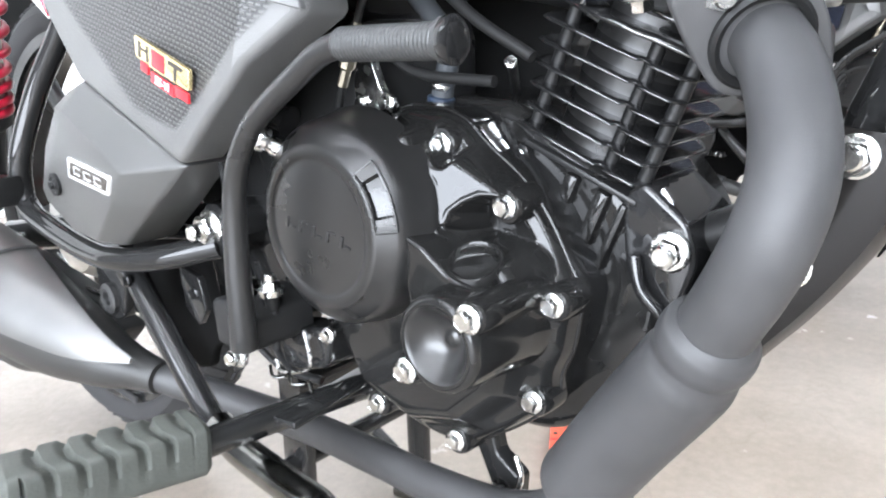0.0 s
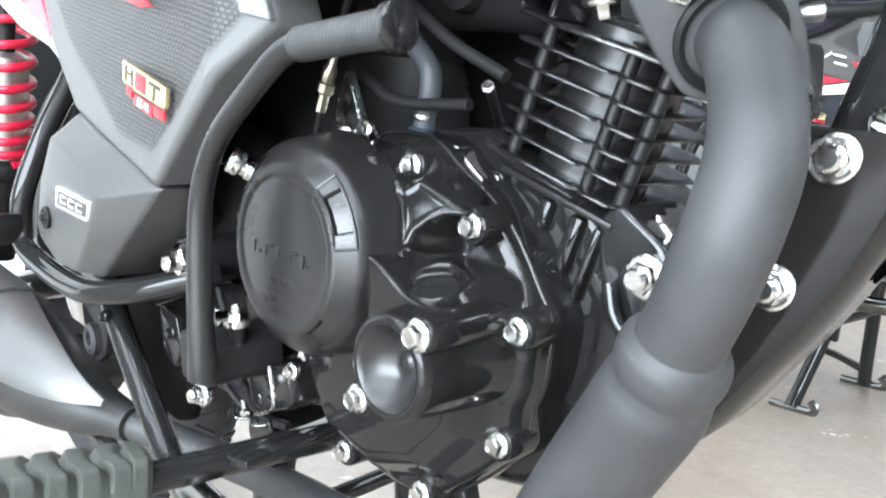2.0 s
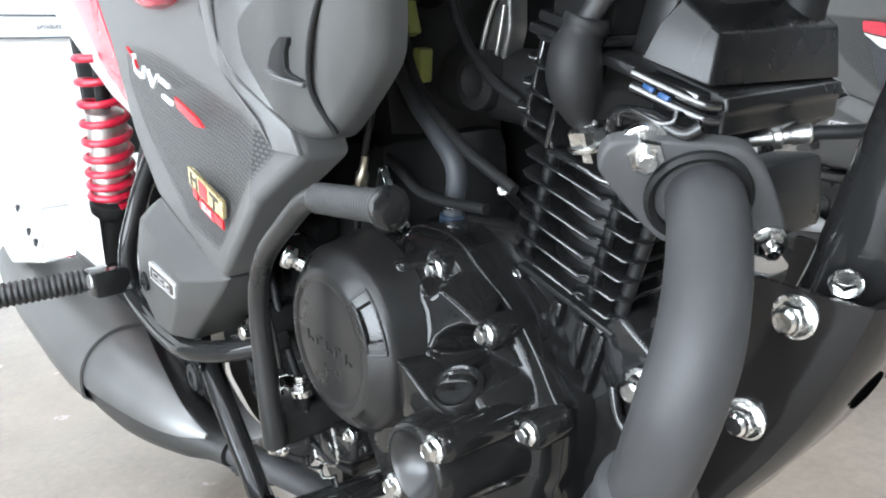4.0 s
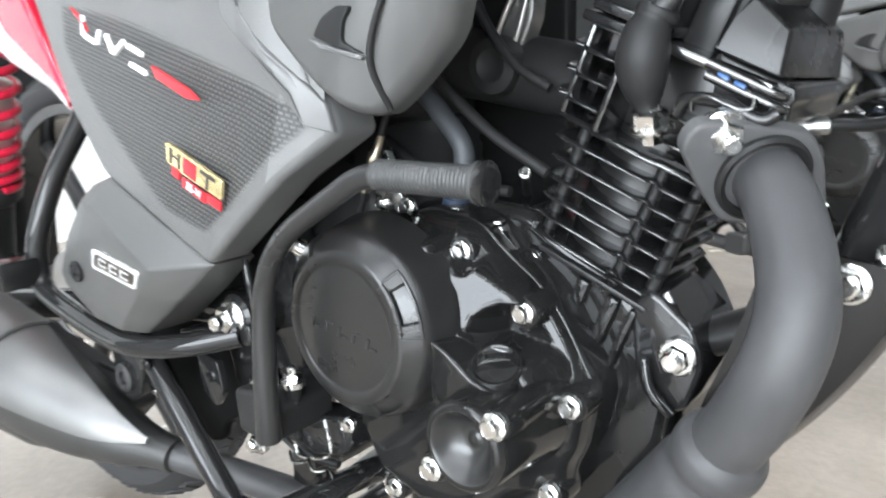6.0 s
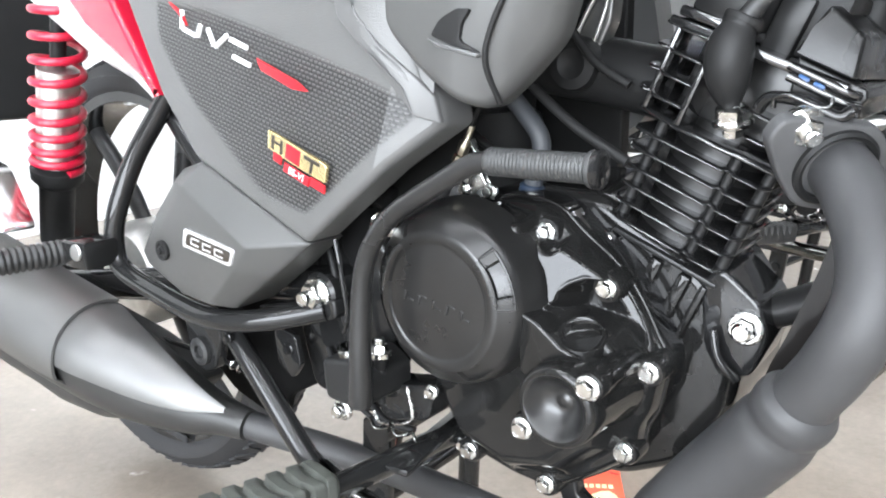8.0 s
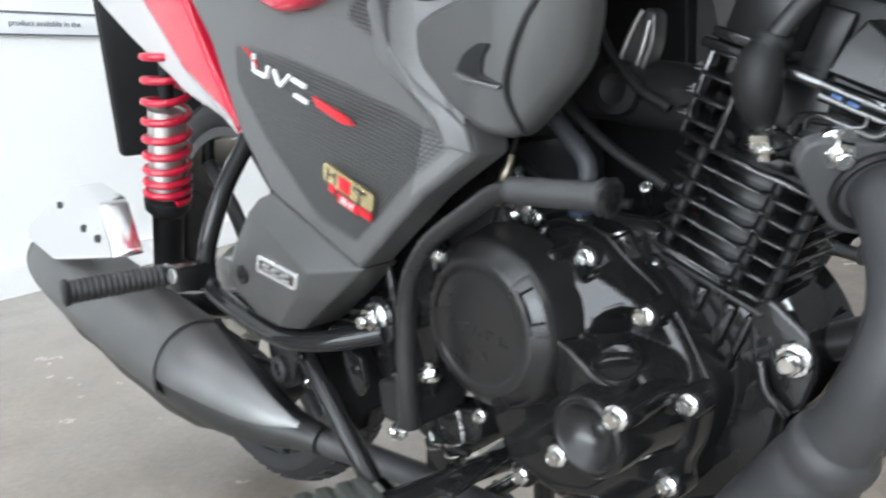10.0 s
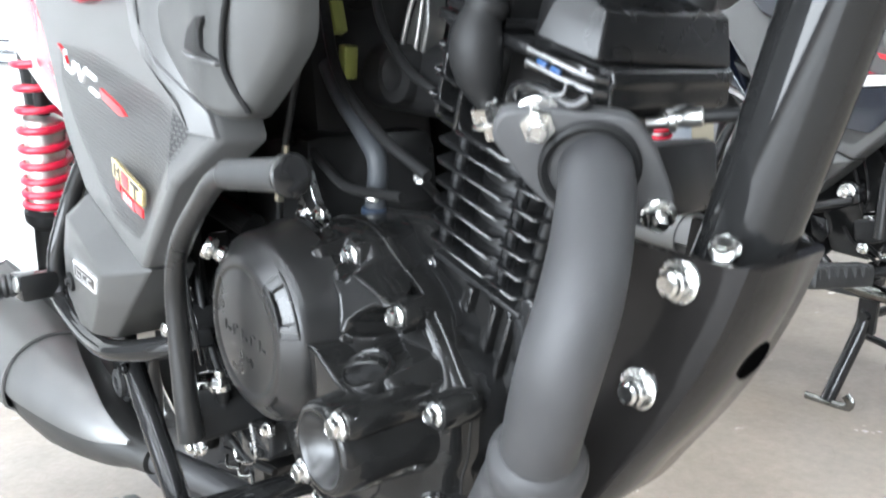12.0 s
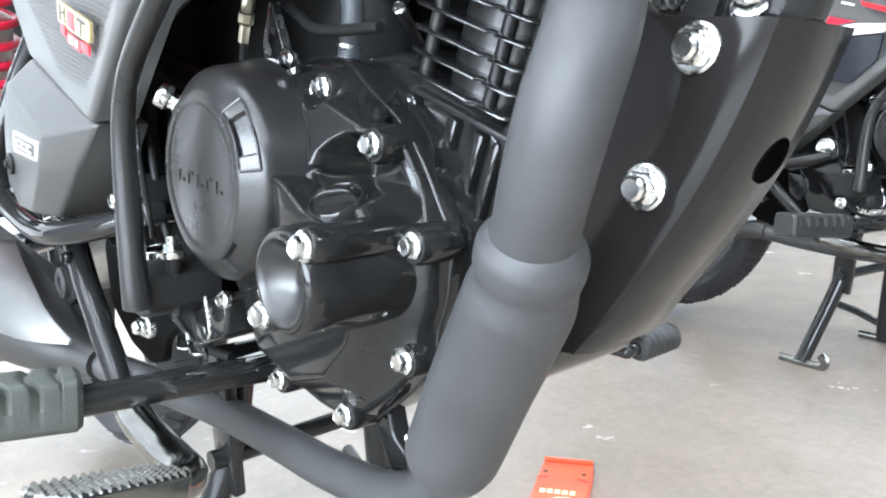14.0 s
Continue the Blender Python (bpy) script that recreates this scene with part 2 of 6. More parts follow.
    fine.inputs["Scale"].default_value, fine.inputs["Detail"].default_value = 900, 3
    nt.links.new(co.outputs["Object"], fine.inputs["Vector"])
    height = math_node("SUBTRACT", math_node("MULTIPLY", fine.outputs["Fac"], 0.25), pit)
    bump = nt.nodes.new("ShaderNodeBump")
    bump.inputs["Strength"].default_value, bump.inputs["Distance"].default_value = 0.9, 0.0013
    nt.links.new(height, bump.inputs["Height"])
    nt.links.new(bump.outputs[0], b.inputs["Normal"])
    return m


SCALES = textured_plastic()


def concrete_floor():
    """Polished beige concrete: cloudy stains, fine speckle, pale scuffs and dark scratches."""
    m = material("polished_concrete", (0.4, 0.36, 0.31), 0.3)
    nt = m.node_tree
    b = nt.nodes["Principled BSDF"]
    co = nt.nodes.new("ShaderNodeTexCoord")

    def noise_node(scale, detail=8, rough=0.6):
        n = nt.nodes.new("ShaderNodeTexNoise")
        n.inputs["Scale"].default_value, n.inputs["Detail"].default_value, n.inputs["Roughness"].default_value = scale, detail, rough
        nt.links.new(co.outputs["Object"], n.inputs["Vector"])
        return n

    big, mid, fine, spots, lines = noise_node(1.1, 3, 0.5), noise_node(7.0, 6, 0.6), noise_node(60, 10, 0.75), noise_node(16, 3, 0.5), noise_node(5.0, 2, 0.4)
    ramp = nt.nodes.new("ShaderNodeValToRGB")
    e = ramp.color_ramp.elements
    e[0].position, e[0].color = 0.30, (0.235, 0.193, 0.152, 1)
    e[1].position, e[1].color = 0.70, (0.285, 0.255, 0.224, 1)
    nt.links.new(big.outputs["Fac"], ramp.inputs[0])
    cloud = nt.nodes.new("ShaderNodeMix")
    cloud.data_type, cloud.blend_type = "RGBA", "OVERLAY"
    cloud.inputs["Factor"].default_value = 0.22
    nt.links.new(ramp.outputs[0], cloud.inputs["A"])
    nt.links.new(mid.outputs["Fac"], cloud.inputs["B"])
    mix = nt.nodes.new("ShaderNodeMix")
    mix.data_type, mix.blend_type = "RGBA", "OVERLAY"
    mix.inputs["Factor"].default_value = 0.28
    nt.links.new(cloud.outputs["Result"], mix.inputs["A"])
    nt.links.new(fine.outputs["Fac"], mix.inputs["B"])
    scuff = nt.nodes.new("ShaderNodeValToRGB")
    scuff.color_ramp.elements[0].position, scuff.color_ramp.elements[1].position = 0.70, 0.76
    nt.links.new(spots.outputs["Fac"], scuff.inputs[0])
    mix2 = nt.nodes.new("ShaderNodeMix")
    mix2.data_type = "RGBA"
    mix2.inputs["B"].default_value = (0.50, 0.47, 0.43, 1)
    nt.links.new(scuff.outputs[0], mix2.inputs["Factor"])
    nt.links.new(mix.outputs["Result"], mix2.inputs["A"])
    scratch = nt.nodes.new("ShaderNodeValToRGB")
    e = scratch.color_ramp.elements
    e[0].position, e[0].color = 0.4965, (1, 1, 1, 1)
    e[1].position, e[1].color = 0.5035, (1, 1, 1, 1)
    e.new(0.5).color = (0.90, 0.88, 0.86, 1)
    nt.links.new(lines.outputs["Fac"], scratch.inputs[0])
    worn = nt.nodes.new("ShaderNodeMix")
    worn.data_type, worn.blend_type = "RGBA", "MULTIPLY"
    nt.links.new(spots.outputs["Fac"], worn.inputs["Factor"])
    nt.links.new(mix2.outputs["Result"], worn.inputs["A"])
    nt.links.new(scratch.outputs[0], worn.inputs["B"])
    nt.links.new(worn.outputs["Result"], b.inputs["Base Color"])
    r = nt.nodes.new("ShaderNodeMapRange")
    r.inputs["To Min"].default_value, r.inputs["To Max"].default_value = 0.14, 0.34
    nt.links.new(mid.outputs["Fac"], r.inputs["Value"])
    nt.links.new(r.outputs[0], b.inputs["Roughness"])
    bump = nt.nodes.new("ShaderNodeBump")
    bump.inputs["Strength"].default_value, bump.inputs["Distance"].default_value = 0.08, 0.002
    nt.links.new(fine.outputs["Fac"], bump.inputs["Height"])
    nt.links.new(bump.outputs[0], b.inputs["Normal"])
    return m


FLOOR = concrete_floor()


# ---- mesh helpers ----
def part(name, bm, mat, parent=None, label="", sharp=38.0):
    """Links a bmesh as one mesh object under a thing or a part."""
    bmesh.ops.recalc_face_normals(bm, faces=bm.faces[:])
    me = bpy.data.meshes.new(name)
    bm.to_mesh(me)
    bm.free()
    me.materials.append(mat)
    me.polygons.foreach_set("use_smooth", [True] * len(me.polygons))
    me.set_sharp_from_angle(angle=radians(sharp))
    ob = new(name, me)
    ob.parent = parent
    if label:
        tagged(ob, label)
    return ob


def again(ob, m, parent):
    """One more object on the mesh of ob, at the pose m."""
    o = new(ob.name.split(".")[0], ob.data)
    o.parent = parent
    o.matrix_basis = m
    return o


def aim(pos, axis, scale=1.0):
    """A pose at pos that turns local z along axis."""
    q = Vector(axis).to_track_quat("Z", "Y")
    return Matrix.LocRotScale(Vector(pos), q, Vector((scale, scale, scale)))


def spline(points, n=8):
    """Catmull-Rom through the points; extra columns (radii) glide along."""
    p = np.array(points, float)
    p = np.vstack([2 * p[0] - p[1], p, 2 * p[-1] - p[-2]])
    out = []
    for i in range(1, len(p) - 2):
        a, b, c, d = p[i - 1:i + 3]
        for t in np.linspace(0, 1, n, endpoint=False):
            out.append(0.5 * (2 * b + (c - a) * t + (2 * a - 5 * b + 4 * c - d) * t * t + (3 * b - a - 3 * c + d) * t ** 3))
    out.append(p[-2])
    return np.array(out)


def add_tube(bm, points, radius=None, seg=20, n=8, flat=1.0, closed_ends=True):
    """A round bar along the points; rows of four carry their own radius. flat squeezes the second axis."""
    pts = [(*q, radius) if len(q) == 3 else q for q in points]
    s = spline(pts, n) if n > 1 else np.array(pts, float)
    rings, side = [], None
    for i, q in enumerate(s):
        d = Vector(s[min(i + 1, len(s) - 1)][:3] - s[max(i - 1, 0)][:3]).normalized()
        if side is None:
            side = d.orthogonal().normalized() if abs(d.y) > 0.9 else Vector((0, 1, 0)).cross(d).normalized()
        side = (side - d * side.dot(d)).normalized()
        up = d.cross(side)
        c = Vector(q[:3])
        rings.append([bm.verts.new(c + float(q[3]) * (math.cos(a) * side + flat * math.sin(a) * up)) for a in (2 * math.pi * k / seg for k in range(seg))])
    for a, b in zip(rings, rings[1:]):
        for k in range(seg):
            bm.faces.new((a[k], a[(k + 1) % seg], b[(k + 1) % seg], b[k]))
    if closed_ends:
        bm.faces.new(rings[0][::-1])
        bm.faces.new(rings[-1])
    return bm


def tube(points, radius=None, seg=20, n=8, flat=1.0):
    return add_tube(bmesh.new(), points, radius, seg, n, flat)


def add_lathe(bm, origin, axis, profile, seg=40, change=None):
    """Turns (radius, height) rows round an axis. change(angle, radius, height) may return another pair."""
    m = aim(origin, axis)
    rings = []
    for r, h in profile:
        ring = []
        for k in range(seg):
            a = 2 * math.pi * k / seg
            rr, hh = change(a, r, h) if change else (r, h)
            ring.append(bm.verts.new(m @ Vector((rr * math.cos(a), rr * math.sin(a), hh))))
        rings.append(ring)
    for a, b in zip(rings, rings[1:]):
        for k in range(seg):
            bm.faces.new((a[k], a[(k + 1) % seg], b[(k + 1) % seg], b[k]))
    bm.faces.new(rings[0][::-1])
    bm.faces.new(rings[-1])
    return bm


def lathe(origin, axis, profile, seg=40, change=None):
    return add_lathe(bmesh.new(), origin, axis, profile, seg, change)


def hoop(origin, axis, profile, seg=72):
    """A ring with an open middle: the closed profile of (radius, height) turned about the axis."""
    m = aim(origin, axis)
    bm = bmesh.new()
    rings = [[bm.verts.new(m @ Vector((r * math.cos(2 * math.pi * k / seg), r * math.sin(2 * math.pi * k / seg), h))) for k in range(seg)] for r, h in profile]
    for a, b in zip(rings, rings[1:] + rings[:1]):
        for k in range(seg):
            bm.faces.new((a[k], a[(k + 1) % seg], b[(k + 1) % seg], b[k]))
    bmesh.ops.recalc_face_normals(bm, faces=bm.faces[:])
    return bm


def ccw(poly):
    area = sum(a[0] * b[1] - b[0] * a[1] for a, b in zip(poly, poly[1:] + poly[:1]))
    return list(poly) if area > 0 else list(poly)[::-1]


def rounded(poly, radius, n=5):
    """Cuts each corner of the polygon with a small arc."""
    out = []
    k = len(poly)
    for i in range(k):
        a, b, c = (Vector(poly[(i + j) % k]) for j in (-1, 0, 1))
        u, v = (a - b), (c - b)
        r = min(radius, u.length * 0.45, v.length * 0.45)
        p, q = b + u.normalized() * r, b + v.normalized() * r
        for t in np.linspace(0, 1, n):
            out.append(tuple((1 - t) ** 2 * p + 2 * t * (1 - t) * b + t * t * q))
    return out


def shrink(poly, d):
    """Offsets a counter-clockwise polygon inwards."""
    out = []
    k = len(poly)
    for i in range(k):
        a, b, c = (Vector(poly[(i + j) % k]) for j in (-1, 0, 1))
        u, v = (b - a).normalized(), (c - b).normalized()
        nu, nv = Vector((-u.y, u.x)), Vector((-v.y, v.x))
        w = nu + nv
        w = w / max(w.length_squared, 0.5) * 2 if w.length > 1e-6 else nu
        out.append(tuple(b + w * d * 0.98))
    return out


def add_pad(bm, outline, back, front, edge, warp=None, corner=0.004, steps=4, place=None):
    """A plate in the x-z plane from depth back to depth front, with a rounded front edge.
    warp(x, z) adds to the depth; place maps the finished points."""
    poly = rounded(ccw(outline), corner) if corner else ccw(outline)
    s = -1 if front < back else 1
    rows = [(poly, back)]
    for k in range(steps + 1):
        f = math.pi / 2 * k / steps
        rows.append((shrink(poly, edge * (1 - math.cos(f))) if k else poly, front - s * edge * (1 - math.sin(f))))
    rings = []
    for ring, y in rows:
        vs = []
        for x, z in ring:
            p = Vector((x, y + (warp(x, z) if warp else 0.0), z))
            vs.append(bm.verts.new(place @ p if place else p))
        rings.append(vs)
    m = len(poly)
    for a, b in zip(rings, rings[1:]):
        for k in range(m):
            bm.faces.new((a[k], a[(k + 1) % m], b[(k + 1) % m], b[k]))
    bm.faces.new(rings[0])
    top = bm.faces.new(rings[-1])
    bmesh.ops.triangulate(bm, faces=[top], quad_method="BEAUTY", ngon_method="BEAUTY")
    return bm


def pad(outline, back, front, edge, warp=None, corner=0.004, steps=4, place=None):
    return add_pad(bmesh.new(), outline, back, front, edge, warp, corner, steps, place)


def add_box(bm, m, size, bevel=0.0):
    vs = bmesh.ops.create_cube(bm, size=1.0, matrix=m @ Matrix.Diagonal((*size, 1)))["verts"]
    if bevel:
        es = list({e for v in vs for e in v.link_edges})
        bmesh.ops.bevel(bm, geom=es, offset=bevel, segments=2, profile=0.5, affect="EDGES")
    return bm


def box(m, size, bevel=0.0):
    return add_box(bmesh.new(), m, size, bevel)


def at(x, y, z):
    return Matrix.Translation((x, y, z))


def thing(name, label, category, group="", kind=""):
    ob = new(name)
    ob.empty_display_size = 0.1
    return tagged(ob, label, category, group, kind)


# ---- the setting ----
def slab(name, m, size, mat, label):
    return tagged(part(name, box(m, size), mat, None), label, "", "", "structure")


slab("floor", at(0.8, 0.6, -0.05), (12, 12, 0.1), FLOOR, "polished beige concrete floor with scuffs and stains")
slab("ceiling", at(0.8, 0.6, 3.25), (12, 12, 0.1), CEILING, "plain white ceiling with light panels")
slab("wall_west", pose(-2.68, 0.6, 1.6, 0, 0, 12) @ at(0, 1.9, 0), (0.12, 8.2, 3.2), WALL, "bright white painted wall behind the motorcycles")
# unseen walls to south-west and east, kept dark for the gloss black's reflections
slab("wall_southwest", pose(-2.68, 0.6, 1.6, 0, 0, 12) @ at(0, -4.1, 0), (0.12, 3.8, 3.2), DARK_WALL, "unseen wall, dark grey to darken the reflections")
slab("wall_east", at(5.2, 0.6, 1.6), (0.12, 12, 3.2), DARK_WALL, "unseen wall, dark grey to darken the reflections")
slab("wall_north", at(1.2, 6.0, 1.6), (9.0, 0.12, 3.2), GREY_WALL, "plain grey painted wall")
# unseen wall: its dark panels and opening are set to shape the light
wall_south = thing("wall_south", "unseen dark grey wall with an assumed shopfront opening", "", "", "structure")
for wx, wz, ww, wh in ((-2.45, 1.6, 2.1, 3.2), (5.08, 1.6, 0.84, 3.2), (1.63, 0.12, 6.06, 0.24), (1.63, 2.98, 6.06, 0.44)):
    part("wall_panel", box(at(wx, -4.6, wz), (ww, 0.12, wh)), DARK_WALL, wall_south)
slab("baseboard", pose(-2.61, 0.6, 0.05, 0, 0, 12) @ at(0, 1.9, 0), (0.02, 8.2, 0.10), WALL, "white skirting along the wall")

LIGHT = glow("light_panel_diffuser", (0.875, 0.95, 1.0), 29.0)


def ceiling_light(x, y, turn):
    t = thing("ceiling_light", "long white unseen ceiling light panel, switched on", "light", "ceiling lights")
    t.matrix_basis = pose(x, y, 3.16, 0, 0, turn)
    part("frame", box(at(0, 0, 0.0), (2.10, 0.14, 0.06), 0.008), WHITE_PAINT, t)
    part("diffuser", box(at(0, 0, -0.033), (2.04, 0.09, 0.006)), LIGHT, t)


# unseen lamps; number and grid are chosen for the highlights they give
for ly in (-3.4, -2.2, -1.0, 0.2, 1.4, 2.6, 3.8):
    for lx in (-0.72, 1.42, 3.56):
        ceiling_light(lx, ly, 0)


def wall_poster():
    t = thing("wall_poster", "white notice board with grey printed line on the wall", "poster")
    t.matrix_basis = pose(-2.537, 0.262, 0.900, 0, 0, 102)
    part("board", box(at(0, 0.004, 0.0), (1.1, 0.008, 0.080), 0.002), POSTER, t)
    for z in (0.036, -0.037):
        part("border", box(at(0, -0.002, z), (1.1, 0.004, 0.006)), INK, t)
    cu = bpy.data.curves.new("lettering", "FONT")
    cu.body, cu.size, cu.extrude, cu.align_x, cu.align_y = "product available in the", 0.026, 0.0005, "CENTER", "CENTER"
    cu.materials.append(INK)
    ob = new("lettering", cu)
    ob.parent = t
    ob.matrix_basis = pose(0, -0.003, 0, 90, 0, 0)


wall_poster()


# ---- the motorcycle: x to its front, y to its far side, z up ----
CY = 0.025   # middle plane of the motorcycle
bike = thing("motorcycle", "red and dark grey motorcycle with black engine, on its centre stand", "motorcycle", "parked motorcycles")
OUT = (0, -1, 0)


# fasteners, made once and repeated on shared meshes
def hexagon(r):
    return [(r * math.cos(math.pi / 3 * k), r * math.sin(math.pi / 3 * k)) for k in range(6)]


def add_hex(bm, z0, z1, r, chamfer=0.12):
    rows = [(z0, r), (z1 - r * 0.18, r), (z1, r * (1 - chamfer))]
    rings = [[bm.verts.new((x, y, z)) for x, y in hexagon(q)] for z, q in rows]
    for a, b in zip(rings, rings[1:]):
        for k in range(6):
            bm.faces.new((a[k], a[(k + 1) % 6], b[(k + 1) % 6], b[k]))
    bm.faces.new(rings[0][::-1])
    bm.faces.new(rings[-1])


def flange_bolt_mesh():
    bm = bmesh.new()
    add_lathe(bm, (0, 0, 0), (0, 0, 1), [(0.0074, -0.004), (0.0080, 0.0), (0.0080, 0.0012), (0.0066, 0.0022)], 24)
    add_hex(bm, 0.001, 0.0062, 0.0060)
    add_lathe(bm, (0, 0, 0), (0, 0, 1), [(0.0042, 0.005), (0.0042, 0.0064), (0.0034, 0.0056), (0.001, 0.0056)], 20)
    return bm


def stud_nut_mesh():
    bm = bmesh.new()
    add_lathe(bm, (0, 0, 0), (0, 0, 1), [(0.0135, -0.004), (0.0140, 0.0), (0.0140, 0.002), (0.0125, 0.003)], 32)
    add_hex(bm, 0.002, 0.0105, 0.0108)
    add_lathe(bm, (0, 0, 0), (0, 0, 1), [(0.0058, 0.008), (0.0058, 0.0165), (0.0046, 0.0180)], 20)
    return bm


def dome_nut_mesh():
    bm = bmesh.new()
    add_lathe(bm, (0, 0, 0), (0, 0, 1), [(0.0125, -0.004), (0.0132, 0.0), (0.0132, 0.002), (0.0115, 0.003)], 32)
    add_hex(bm, 0.002, 0.0085, 0.0100)
    add_lathe(bm, (0, 0, 0), (0, 0, 1), [(0.0075, 0.007), (0.0072, 0.0125), (0.0055, 0.0145)], 24)
    return bm


MESHES = {}


def fastener(kind, parent, pos, axis=OUT, scale=1.0, label="", mat=None):
    """A bolt or nut under a part, on a shared mesh."""
    made = {"bolt": flange_bolt_mesh, "stud_nut": stud_nut_mesh, "nut": dome_nut_mesh}
    key = (kind, mat.name if mat else "")
    m = aim(pos, axis, scale) @ pose(0, 0, 0, 0, 0, random.uniform(0, 60))
    if key not in MESHES:
        ob = part(kind, made[kind](), mat or ZINC, parent, label, 30)
        ob.matrix_basis = m
        MESHES[key] = ob
        return ob
    ob = again(MESHES[key], m, parent)
    if label:
        tagged(ob, label)
    return ob


# crankcase and right-hand cover
case_outline = [(-0.20, 0.40), (-0.185, 0.455), (-0.12, 0.487), (-0.06, 0.499), (0.0, 0.497), (0.035, 0.475), (0.075, 0.455), (0.100, 0.425), (0.118, 0.385),
                (0.112, 0.335), (0.085, 0.285), (0.03, 0.255), (-0.05, 0.247), (-0.12, 0.262), (-0.17, 0.30), (-0.198, 0.345)]
crankcase = part("crankcase", pad(case_outline, 0.12, -0.0120, 0.012, corner=0.014, steps=6), ENGINE_SATIN, bike, "gloss black crankcase")
cover_outline = [(-0.145, 0.455), (-0.105, 0.484), (-0.06, 0.497), (-0.026, 0.494), (-0.010, 0.487), (0.000, 0.477), (0.012, 0.4675), (0.028, 0.4565), (0.042, 0.4440), (0.052, 0.4310), (0.061, 0.4160), (0.069, 0.4000), (0.0765, 0.388), (0.0785, 0.376), (0.072, 0.342),
                 (0.063, 0.325), (0.062, 0.304), (0.052, 0.294), (0.030, 0.276), (0.002, 0.256), (-0.015, 0.246), (-0.050, 0.248), (-0.092, 0.257), (-0.122, 0.285), (-0.142, 0.335), (-0.154, 0.40)]
part("case_rim", pad(shrink(ccw(cover_outline), 0.0018), 0.02, -0.0330, 0.0012, corner=0.008), BLACK_GLOSS, crankcase)
bm = pad(cover_outline, -0.0335, -0.0450, 0.0016, corner=0.008)
RAISED = [(-0.142, 0.450), (-0.105, 0.478), (-0.06, 0.490), (-0.026, 0.486), (-0.016, 0.462), (-0.002, 0.428), (0.012, 0.415), (0.048, 0.410), (0.066, 0.392), (0.064, 0.352),
          (0.048, 0.306), (0.010, 0.272), (-0.045, 0.258), (-0.100, 0.276), (-0.134, 0.332), (-0.146, 0.40)]
engine_cover = part("engine_cover", bm, ENGINE_SATIN, bike, "gloss black right engine cover with zinc bolts")

CAP = Vector((-0.081, -0.080, 0.4195))
NOTCHES = [(radians(a), radians(w), d) for a, w, d in ((24.5, 20, 0.0050), (122, 12, 0.0035), (204, 12, 0.0035), (-24, 6, 0.0030), (-62, 6, 0.0030))]


def cap_notch(a, r, h):
    """Sinks finger notches into the sloping rim of the round cap; angles run from x towards z."""
    if 0.0566 < r < 0.0668:
        for mid, half, deep in NOTCHES:
            if abs((a - mid + math.pi) % (2 * math.pi) - math.pi) < half:
                return r, h - deep
    return r, h


# the lathe's local axes: its angle grows from x to z as seen from outside
m_cap = Matrix(((1, 0, 0, 0), (0, 0, -1, 0), (0, 1, 0, 0), (0, 0, 0, 1)))
bm = bmesh.new()
add_lathe(bm, (0, 0, 0), (0, 0, 1), [(0.077, -0.004), (0.0745, 0.006), (0.0725, 0.016), (0.0712, 0.0245), (0.0702, 0.0275), (0.0688, 0.0300), (0.0669, 0.0322), (0.0667, 0.0324), (0.0615, 0.0368), (0.0567, 0.0404), (0.0565, 0.0406), (0.0548, 0.0415), (0.0520, 0.0418),
                              (0.0490, 0.0418), (0.0478, 0.0414), (0.0468, 0.0409), (0.0456, 0.0407), (0.0440, 0.0409), (0.030, 0.0411), (0.002, 0.0412)], 240, cap_notch)
cap = part("clutch_cap", bm, BLACK_CAP, bike, "round satin black clutch cap with notched rim", 32)
cap.matrix_basis = Matrix.Translation(CAP) @ m_cap
for mid_angle, half in ((24.5, 20.5),):
    rows = []
    for f in np.linspace(-half, half, 15):
        a = radians(mid_angle + f)
        rows.append((0.0672 * math.cos(a), 0.0672 * math.sin(a), 0.0322))
    for f in np.linspace(half, -half, 15):
        a = radians(mid_angle + f)
        rows.append((0.0563 * math.cos(a), 0.0563 * math.sin(a), 0.0404))
    rows.append(rows[0])
    part("notch_lip", tube(rows, 0.0011, 8, 1), BLACK_CAP, cap)
# raised maker's mark on the cap, as plain slanted bars
for k in range(5):
    x = -0.032 + k * 0.0138
    for dx, dz, size in ((0.0012, 0.001, (0.0028, 0.0020, 0.0080)), (0.0062, 0.004 if k % 2 else -0.002, (0.0060, 0.0018, 0.0020))):
        part("mark_bar", box(m_cap.inverted() @ Matrix.Translation((x + dx, -0.0412, dz - 0.0018 * k)) @ pose(0, 0, 0, 0, 12, 0), size, 0.0005), BLACK_CAP, cap)

# oil filter drum with a dished face
DR = Vector((0.027, -0.062, 0.3638))
drum = part("filter_drum", lathe(DR, OUT, [(0.0385, -0.004), (0.0350, 0.010), (0.0322, 0.045), (0.0312, 0.058), (0.0302, 0.0630), (0.0284, 0.0652), (0.0262, 0.0658), (0.0246, 0.0656), (0.0243, 0.0400)], 64), ENGINE_SATIN, bike, "gloss black filter drum with dished face")
part("dish", lathe(DR, OUT, [(0.001, 0.0450), (0.0250, 0.0450), (0.0250, 0.0600), (0.0247, 0.0656), (0.0236, 0.0648), (0.0222, 0.0625), (0.0190, 0.0580), (0.0150, 0.0535), (0.0105, 0.0505), (0.0070, 0.0492), (0.0050, 0.0494), (0.0038, 0.0504), (0.0020, 0.0508), (0.001, 0.0508)], 64), BLACK_CAP, drum, "satin black dished face")
bm = bmesh.new()
